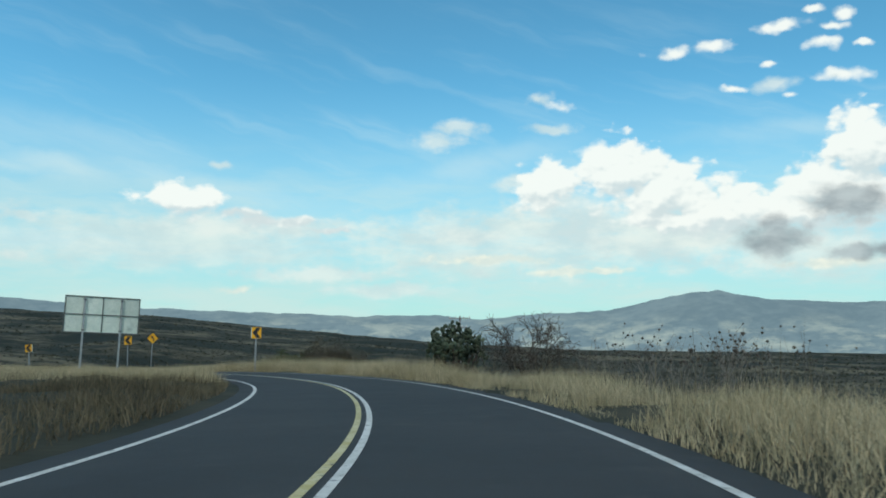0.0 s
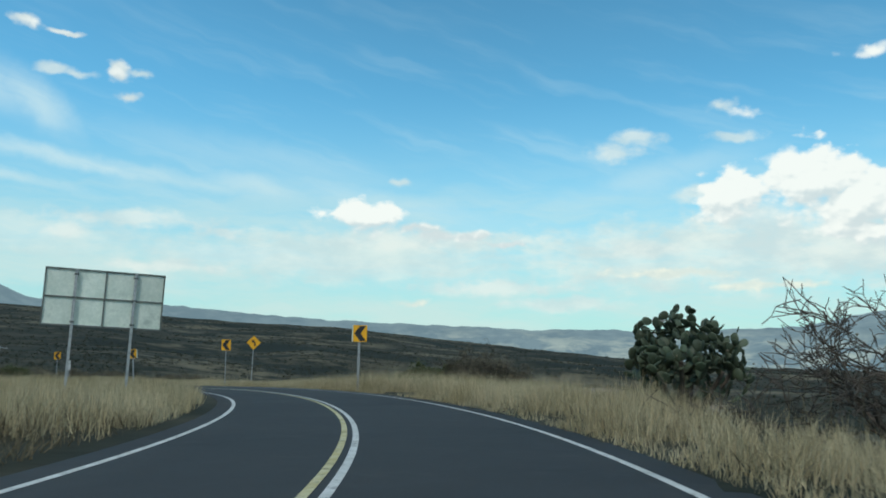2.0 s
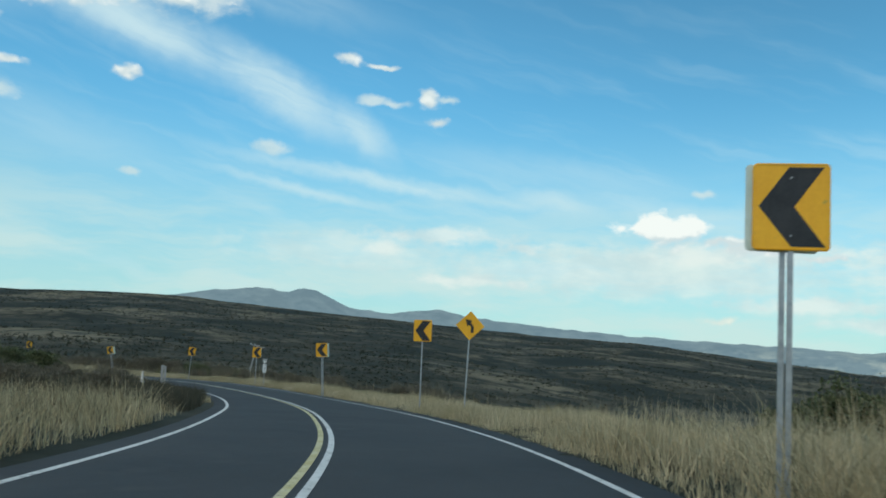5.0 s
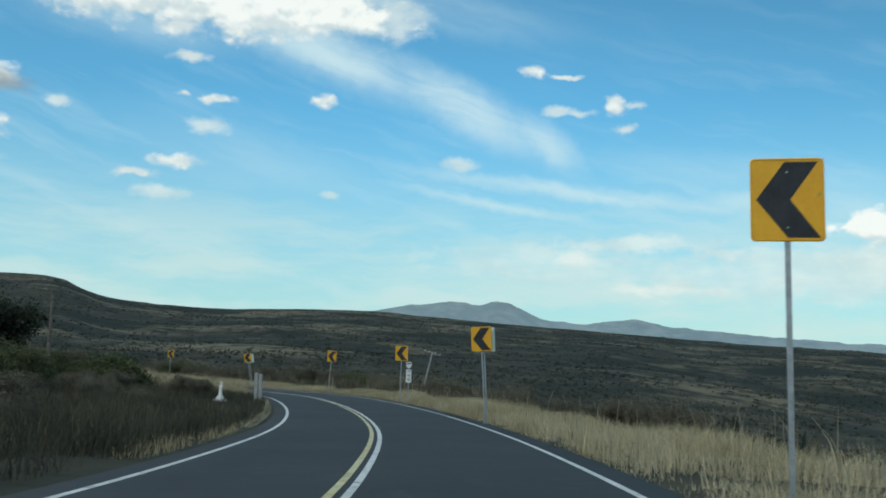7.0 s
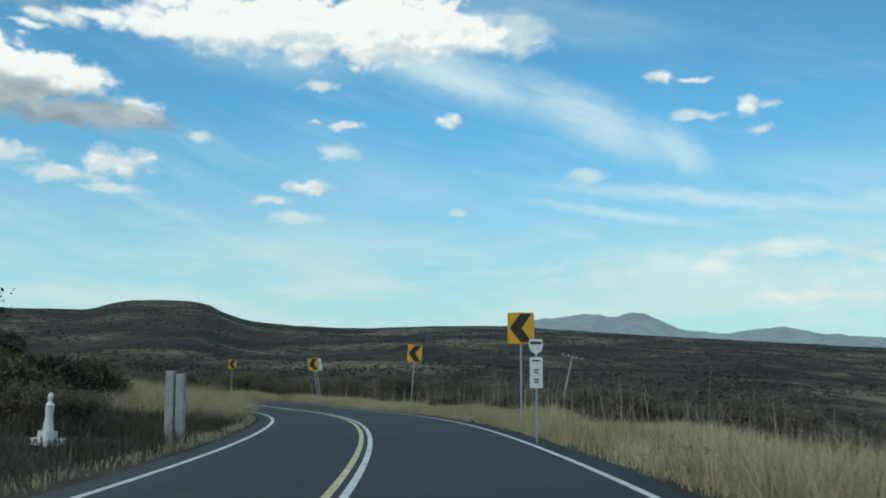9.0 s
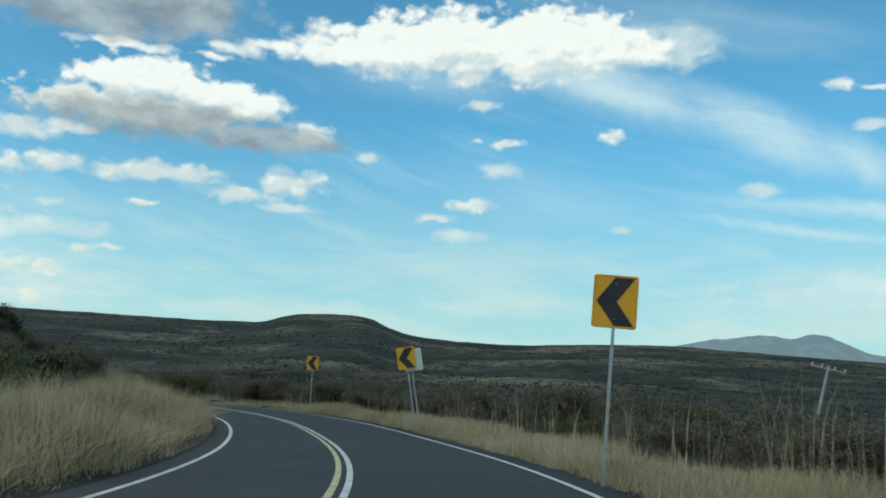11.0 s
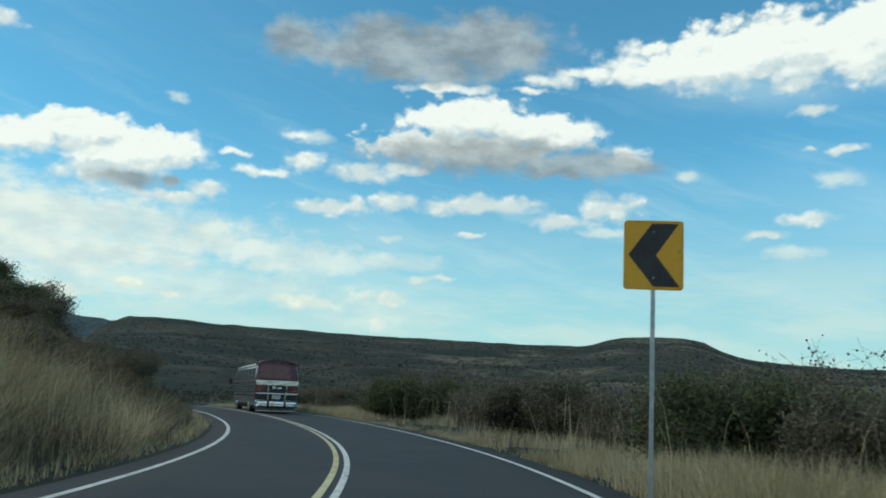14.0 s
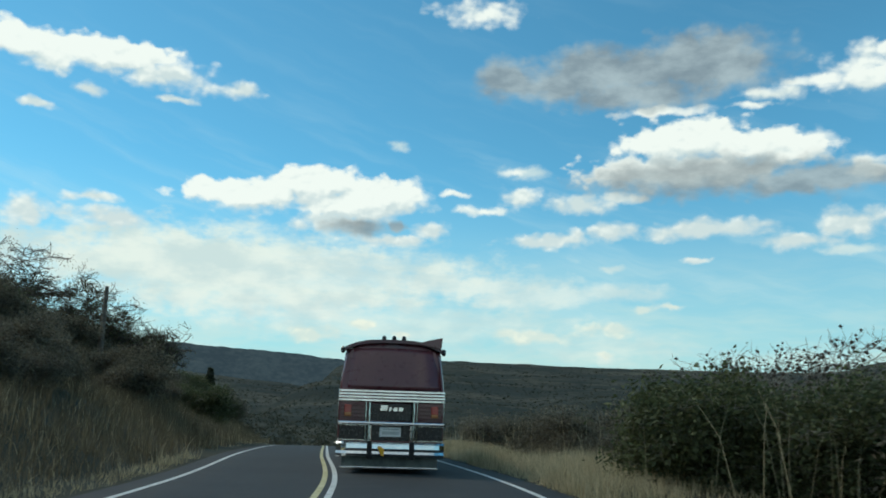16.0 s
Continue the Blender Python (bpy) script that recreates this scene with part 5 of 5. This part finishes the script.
def plant(name, label, category, group, x, y, seed, height, spread_, wood, leaf, per, size, scatter, trunk_r, levels, fork, stems, lean=0.25, sink=0.1, parts=("trunk", "crown"), thin=0.0035):
    rs = np.random.RandomState(seed)
    v, t, e = branching(rs, height, spread_, trunk_r, levels, fork, lean, stems, thin)
    k = height / max(v[:, 2].max(), 0.1)
    v, e = v * k, e * k
    ob = thing(name, pose(x, y, ground_at(x, y) - sink), label, category, group)
    part(parts[0], fast_mesh(parts[0], v, t, wood), wood, ob)
    if per:
        lv, lt = leafage(rs, e, per, size, scatter)
        part(parts[1], fast_mesh(parts[1], lv, lt, leaf), leaf, ob)
    return ob


# single plants near the road's outer side
def pad_mesh():
    bm = bmesh.new()
    rings_ = [(0.05, 0.0), (0.55, 0.12), (0.92, 0.40), (1.0, 0.62), (0.80, 0.86), (0.35, 0.98)]
    bm = lathe([(r * 0.15, z * 0.40) for r, z in rings_], 10, bm, 0.20)
    for f in bm.faces:
        f.smooth = True
    me = bpy.data.meshes.new("pad")
    bm.to_mesh(me)
    bm.free()
    me.materials.append(cactus_skin)
    return me


def cactus(x, y, tall, wide, seed, count=190):
    """A treelike prickly pear: flat pads, each growing from the rim of another."""
    rs = np.random.RandomState(seed)
    ob = thing("prickly_pear", pose(x, y, ground_at(x, y) - 0.1), "large dark green prickly pear cactus behind the dry grass", "cactus")
    me = pad_mesh()
    todo = []
    def inside(q):
        return (q.x / (wide / 2)) ** 2 + (q.y / (wide / 2)) ** 2 + ((q.z - 0.42 * tall) / (0.60 * tall)) ** 2 < rs.uniform(0.82, 1.12) and q.z > 0.1

    limbs = [(0.0, 0.0, 0.5)] * 4
    for i in range(30):
        # stout stems that carry the pads outwards and up
        a_, q = i * 2.39996, math.sqrt((i + 0.5) / 30)
        r, z_ = wide * 0.42 * q, tall * (0.25 + 0.52 * math.sqrt(1 - q * q * 0.9) * rs.uniform(0.55, 1.0))
        tip = (math.cos(a_) * r, math.sin(a_) * r, z_)
        if i % 3 == 0:
            part("stem", rod((tip[0] * 0.1, tip[1] * 0.1, 0.1), tip, 0.10, 8, 0.06), bark, ob)
        limbs += [tip] * 3 + [(tip[0] * 0.8, tip[1] * 0.8, z_ * 0.6)] * 2
    for p_ in limbs:
        todo.append((Matrix.Translation(p_) @ Euler((rs.normal(0, 0.5), rs.normal(0, 0.5), rs.uniform(0, 6.28))).to_matrix().to_4x4(), 1.0, 0))
    # pads on the outside one by one, the rest of the crown together
    inner_v, inner_f = [], []
    n = 0
    while todo and n < count * 2:
        m, k, level = todo.pop(rs.randint(0, len(todo)))
        if not inside(m @ Vector((0, 0, 0.40 * k))):
            continue
        if n % 2 == 0:
            part("pad", me, cactus_skin, ob, at=m @ Matrix.Scale(k, 4))
        else:
            o_ = len(inner_v)
            inner_v += [tuple(m @ (v_.co * k)) for v_ in me.vertices]
            inner_f += [tuple(o_ + j for j in f_.vertices) for f_ in me.polygons]
        n += 1
        for j in range(3 if level < 3 else 2):
            t = rs.uniform(-0.9, 0.9)
            tip = Vector((0.13 * k * math.sin(t), 0, (0.26 + 0.13 * math.cos(t)) * k))
            turn = Euler((rs.normal(0, 0.35), t * 0.75 + rs.normal(0, 0.2), rs.normal(0, 0.7))).to_matrix().to_4x4()
            todo.append((m @ Matrix.Translation(tip) @ turn, max(0.6, k * rs.uniform(0.85, 1.0)), level + 1))
    tagged(part("inner_pad", mesh_of("inner_pad", inner_v, inner_f, cactus_skin, True), cactus_skin, ob), kind="stuff")
    part("trunk", lathe([(0.20, 0), (0.16, 0.5), (0.12, 0.9)], 9), bark, ob)


cactus(0.75, 50.9, 3.7, 4.3, 3, 290)
rs = np.random.RandomState(5)
ob = thing("bare_shrub", pose(4.7, 43.2, ground_at(4.7, 43.2) - 0.1), "leafless grey shrub with splayed limbs and thin twigs", "shrub")
for i in range(9):
    v, t, _ = branching(rs, 4.2, 0.9, 0.075, 4, 2, 0.4, 1, 0.010)
    v *= rs.uniform(0.75, 1.0) * 4.5 / v[:, 2].max()
    a_ = i * 0.698 + rs.uniform(-0.25, 0.25)
    tilt = rs.uniform(0.15, 0.62)
    part("limb", fast_mesh("limb", v, t, bark), bark, ob, at=Matrix.Translation((0.2 * math.cos(a_), 0.2 * math.sin(a_), 0)) @ Euler((0, tilt, a_)).to_matrix().to_4x4())
for name, label, x, y, top, seed, wide, leaf, per, size, stems in (
        ("bush", "tangled half-bare brown bush below the road", -11.9, 93.0, -1.0, 8, 1.25, leaf_dry, 7, 0.055, 6),
        ("bush", "dense green bush on the slope below the road", -16.6, 94.5, -2.8, 9, 1.7, leaf_olive, 16, 0.10, 7)):
    plant(name, label, "bush", "bushes below the road", x, y, seed, top - ground_at(x, y) + 0.1, wide, bark, leaf, per, size, 0.15, 0.11, 4, 3, stems, 0.5, thin=0.014)
# inside of the bend
plant("tree", "large dark leafy tree beside a bare pole", "tree", "trees inside the bend", -105.8, 103.8, 21, 7.2, 0.8, bark, leaf_dark, 14, 0.16, 0.38, 0.20, 4, 3, 2, 0.3)
plant("tree", "dark leafy tree behind the tall grass", "tree", "trees inside the bend", -124, 113.0, 22, 2.4, 1.3, bark, leaf_dark, 14, 0.15, 0.34, 0.16, 4, 3, 2, 0.35)
for i, (x, y, h) in enumerate(((-114, 118.5, 1.8), (-119, 116.5, 1.9), (-127, 114.5, 1.8), (-108, 116.0, 1.9), (-135, 115.5, 2.0), (-99, 113.5, 2.3), (-92, 110.5, 2.0), (-84, 107.0, 1.9))):
    plant("bush", "low dark green bush behind the tall grass", "bush", "bushes inside the bend", x, y, 40 + i, h, 1.5, bark, (leaf_dark, leaf_olive)[i % 2], 14, 0.11, 0.26, 0.05, 3, 3, 5, 0.6)
# trees on the bank
for i, (x, y, top) in enumerate(((-198.5, 98.5, 2.4), (-192, 97.0, 3.0), (-204, 99.5, -0.3), (-186, 97, 2.5))):
    plant("tree", "mostly bare spreading tree on the bank above the road", "tree", "trees on the bank", x, y, 60 + i, top - ground_at(x, y), 2.0, bark, leaf_olive, 1, 0.055, 0.2, 0.12, 4, 3, 3, 0.5, thin=0.014)

# thicket on the outer slope: a few kinds, copied
rs = np.random.RandomState(5)
KINDS = []
for i, (wood, leaf, per, label) in enumerate(((twig, leaf_dry, 3, "leafless brown shrub in the thicket below the road"), (bark, leaf_dry, 7, "withered brown shrub in the thicket below the road"),
                                              (twig, leaf_olive, 7, "olive-green shrub in the thicket below the road"), (bark, leaf_dry, 6, "dense dead brown shrub in the thicket below the road"), (twig, leaf_dry, 1, "bare grey shrub in the thicket below the road"))):
    x, y, _ = beside(215 + 9 * i, 16.0)
    KINDS.append(plant("thicket_shrub", label, "shrub", "thicket below the road", x, y, 80 + i, 2.9, 1.2, wood, leaf, per, 0.06, 0.20, 0.045, 4, 3, 3, 0.45, parts=("stem", "foliage")))
for way in np.arange(182, 335, 3.4):
    for off in (8.0, 11.5, 15.5, 20.5, 27.0):
        if rs.rand() < 0.16 + 0.25 * (way < 205):
            continue
        x, y, _ = beside(way + rs.uniform(-1.5, 1.5), off + rs.uniform(-1.2, 1.2) + 1.5 * (way < 235))
        k = KINDS[rs.choice(5, p=(0.40, 0.25, 0.08, 0.01, 0.26))]
        s = rs.uniform(0.62, 1.08) * (0.72 if way < 235 else 1.15) * (0.8 if off < 9 else 1.0)
        c = copy_thing(k, pose(x, y, ground_at(x, y) - 0.1, 0, 0, rs.uniform(0, 360)))
        c.scale = (s * rs.uniform(0.9, 1.3), s * rs.uniform(0.9, 1.3), s)
# tall shrubs with round dark seed heads, standing out against the sky
def seed_shrub(x, y, top, seed, levels=4, stems=5, head=0.050, keep=0.22, label="tall pale-stemmed shrub with round dark seed heads", group="seed shrubs above the thicket"):
    rs_ = np.random.RandomState(seed)
    g = ground_at(x, y)
    v_, t_, e_ = branching(rs_, top - g, 1.2 if levels > 2 else 0.5, 0.035 if levels > 2 else 0.014, levels, 2, 0.4 if levels > 2 else 0.25, stems, 0.005)
    k_ = (top - g) / v_[:, 2].max()
    v_, e_ = v_ * k_, e_ * k_
    ob = thing("seed_shrub", pose(x, y, g - 0.05), label, "shrub", group)
    part("stem", fast_mesh("stem", v_, t_, twig), twig, ob)
    tips = e_[(e_[:, 2] > (top - g) * 0.60) & (rs_.rand(len(e_)) < keep)]
    octa = np.array([(1, 0, 0), (-1, 0, 0), (0, 1, 0), (0, -1, 0), (0, 0, 0.9), (0, 0, -0.9)])
    m_ = len(tips)
    hv = (tips[:, None] + octa[None] * rs_.uniform(0.75 * head, 1.25 * head, m_)[:, None, None]).reshape(-1, 3)
    ft = np.array([(0, 2, 4), (2, 1, 4), (1, 3, 4), (3, 0, 4), (2, 0, 5), (1, 2, 5), (3, 1, 5), (0, 3, 5)])
    ht = (np.arange(m_)[:, None, None] * 6 + ft[None]).reshape(-1, 3)
    tagged(part("seed_head", fast_mesh("seed_head", hv, ht, bark), bark, ob), kind="stuff")


for i, (x, y, top) in enumerate(((-172.5, 133.7, -4.5), (-175.5, 135.0, -4.1), (-173.0, 135.5, -4.2), (-177.5, 137.4, -3.7), (-171.5, 136.2, -4.0), (-145.0, 144.2, -4.3), (-143.0, 146.0, -4.0), (-146.5, 146.4, -3.9))):
    seed_shrub(x, y, top, 300 + i)
for i, (x, y, top) in enumerate(((8.9, 40.0, 0.1), (10.5, 37.5, -0.2), (8.2, 36.0, -0.3), (11.5, 34.0, 0.0), (9.0, 32.5, -0.4), (10.4, 31.0, -0.1), (12.5, 38.0, -0.1), (13.6, 41.0, 0.1), (14.5, 35.5, -0.2), (7.8, 45.0, -0.3))):
    seed_shrub(x, y, top, 330 + i, 2, 4, 0.062, 0.28, "dead stalks with round dark seed heads beside the road", "seed stalks beside the road")
# a dark pointed tree far down the slope
rs_c = np.random.RandomState(77)
cx, cy = -221.0, 96.5
cg = ground_at(cx, cy)
ob = thing("cypress", pose(cx, cy, cg - 0.1), "dark pointed evergreen standing alone on the slope", "tree")
part("trunk", rod((0, 0, 0), (0, 0, 3.6), 0.12, 8, 0.03), bark, ob)
q = rs_c.rand(900, 3)
hh = 0.4 + 3.4 * q[:, 0]
rad = 0.75 * np.sqrt(q[:, 1]) * np.clip((3.95 - hh) / 2.6, 0.05, 1)
pts = np.c_[np.cos(q[:, 2] * 6.283) * rad, np.sin(q[:, 2] * 6.283) * rad, hh]
lv, lt = leafage(rs_c, pts, 4, 0.16, 0.08)
part("crown", fast_mesh("crown", lv, lt, leaf_dark), leaf_dark, ob)
# brown shrubs on the bank
for way in np.arange(246, 350, 3.4):
    for off in (-9.5, -12.5, -16.0, -20.0):
        if rs.rand() < (0.3 if way < 300 and off > -10 else 0.12):
            continue
        x, y, _ = beside(way + rs.uniform(-1.2, 1.2), off + rs.uniform(-1.2, 1.2))
        k = KINDS[rs.choice(5, p=(0.34, 0.36, 0.07, 0.03, 0.20))]
        s = rs.uniform(0.42, 0.75) * (0.75 if off > -10 and way < 300 else 1.0)
        c = copy_thing(k, pose(x, y, ground_at(x, y) - 0.1, 0, 0, rs.uniform(0, 360)))
        c.scale = (s * 1.3, s * 1.3, s)
        tagged(c, k["label"].replace("in the thicket below the road", "on the bank above the road"), group="shrubs on the bank")
        c.name = "bank_shrub"
# withered shrubs among the dark weeds inside the bend
for i in range(34):
    x, y, _ = beside(rs.uniform(138, 196), rs.uniform(-22, -8.5))
    k = KINDS[rs.choice(5, p=(0.3, 0.4, 0.1, 0.05, 0.15))]
    c = copy_thing(k, pose(x, y, ground_at(x, y) - 0.08, 0, 0, rs.uniform(0, 360)))
    s = rs.uniform(0.28, 0.55)
    c.scale = (s * 1.3, s * 1.3, s)
    tagged(c, k["label"].replace("in the thicket below the road", "among weeds inside the bend"), group="shrubs inside the bend")
    c.name = "withered_shrub"
# scattered shrubs over the near slopes
for i in range(110):
    way, off = rs.uniform(60, 330), rs.choice((-1, 1)) * rs.uniform(17, 75)
    x, y, _ = beside(way, off)
    d = on_road([x], [y])[0][0]
    if d < 15 or (-70 < x < 40 and off < 0 and d < 40 and way < 120):
        continue
    c = copy_thing(KINDS[rs.choice(5)], pose(x, y, ground_at(x, y) - 0.1, 0, 0, rs.uniform(0, 360)))
    s = rs.uniform(0.45, 1.0)
    c.scale = (s * 1.2, s * 1.2, s)
    c.name = "slope_shrub"
    tagged(c, c["label"].replace("in the thicket below the road", "scattered on the open slope"), group="shrubs on the slopes")

# far scrub: clumps of leaves over the hillsides, larger with distance
rs = np.random.RandomState(9)
n = 70000
az = np.radians(rs.uniform(-150, 40, n))
rr = 70 * (2500 / 70) ** (rs.rand(n) ** 0.8)
px, py = MID[0] + np.sin(az) * rr, MID[1] + np.cos(az) * rr
dense = lumps(px, py, 90) * 0.6 + lumps(px, py, 30) * 0.4
ok = (on_road(px, py)[0] > 30) & (dense > 0.38 + rs.uniform(-0.12, 0.12, n))
px, py, rr = px[ok], py[ok], rr[ok]
ci, cj = np.clip(np.searchsorted(gx, px) - 1, 0, nx - 2), np.clip(np.searchsorted(gy, py) - 1, 0, ny - 2)
fu, fv = (px - gx[ci]) / (gx[ci + 1] - gx[ci]), (py - gy[cj]) / (gy[cj + 1] - gy[cj])
pz = (Z[cj, ci] * (1 - fu) + Z[cj, ci + 1] * fu) * (1 - fv) + (Z[cj + 1, ci] * (1 - fu) + Z[cj + 1, ci + 1] * fu) * fv - 0.1
size = rs.uniform(0.4, 1.1, len(px)) * (0.75 + rr / 1100)
m = 5
c = np.stack([px, py, pz], 1)[:, None] + rs.normal(0, 1, (len(px), m, 3)) * size[:, None, None] * np.array([0.7, 0.7, 0.25]) + np.array([0, 0, 0.32]) * size[:, None, None]
c = c.reshape(-1, 3)
sz = np.repeat(size, m) * 0.55
d1, d2 = rs.normal(0, 1, c.shape), rs.normal(0, 1, c.shape)
d1 /= np.linalg.norm(d1, axis=1)[:, None]
d2 /= np.linalg.norm(d2, axis=1)[:, None]
v = np.stack([c - d1 * sz[:, None], c + d2 * sz[:, None], c + d1 * sz[:, None], c - d2 * sz[:, None]], 1).reshape(-1, 3)
o = np.arange(len(c))[:, None] * 4
t = np.stack([o + [0, 1, 2], o + [0, 2, 3]], 1).reshape(-1, 3)
half = len(v) // 8 * 4
cut = half // 4 * 2
tagged(new("scrub", fast_mesh("scrub", v[:half], t[:cut], far_scrub)), "dark scrub dotted over the hillsides", "scrub", kind="stuff")
tagged(new("scrub", fast_mesh("scrub", v[half:], t[cut:] - half, far_scrub)), "withered scrub dotted over the hillsides", "scrub", kind="stuff")

# brush on the slopes beside the road, outside the bend and beyond its end
rs = np.random.RandomState(12)
n = 30000
way = rs.uniform(130, ALONG[-1], n)
off = np.where(rs.rand(n) < 0.62, 1, -1) * (22 + 190 * rs.rand(n) ** 1.4)
k = np.clip(np.searchsorted(ALONG, way), 0, len(LINE) - 1)
px, py = (LINE[k, :2] + RIGHT[k] * off[:, None]).T
fan = rs.rand(n) < 0.35
px = np.where(fan, LINE[-1, 0] + rs.uniform(-330, 60, n), px)
py = np.where(fan, LINE[-1, 1] + rs.uniform(-170, 150, n), py)
dense = lumps(px, py, 26) * 0.6 + lumps(px, py, 9) * 0.4
ok = (on_road(px, py)[0] > 20) & (dense > 0.36 + rs.uniform(-0.1, 0.1, n))
px, py = px[ok], py[ok]
pz = land(px, py) - 0.1
size = rs.uniform(0.5, 1.35, len(px))
m = 6
c = np.stack([px, py, pz], 1)[:, None] + rs.normal(0, 1, (len(px), m, 3)) * size[:, None, None] * np.array([0.7, 0.7, 0.35]) + np.array([0, 0, 0.5]) * size[:, None, None]
lv, lt = leafage(rs, c.reshape(-1, 3), 1, 0.62, 0.1)
tagged(new("brush", fast_mesh("brush", lv, lt, far_scrub)), "dense dark brush on the slopes below the road", "brush", kind="stuff")
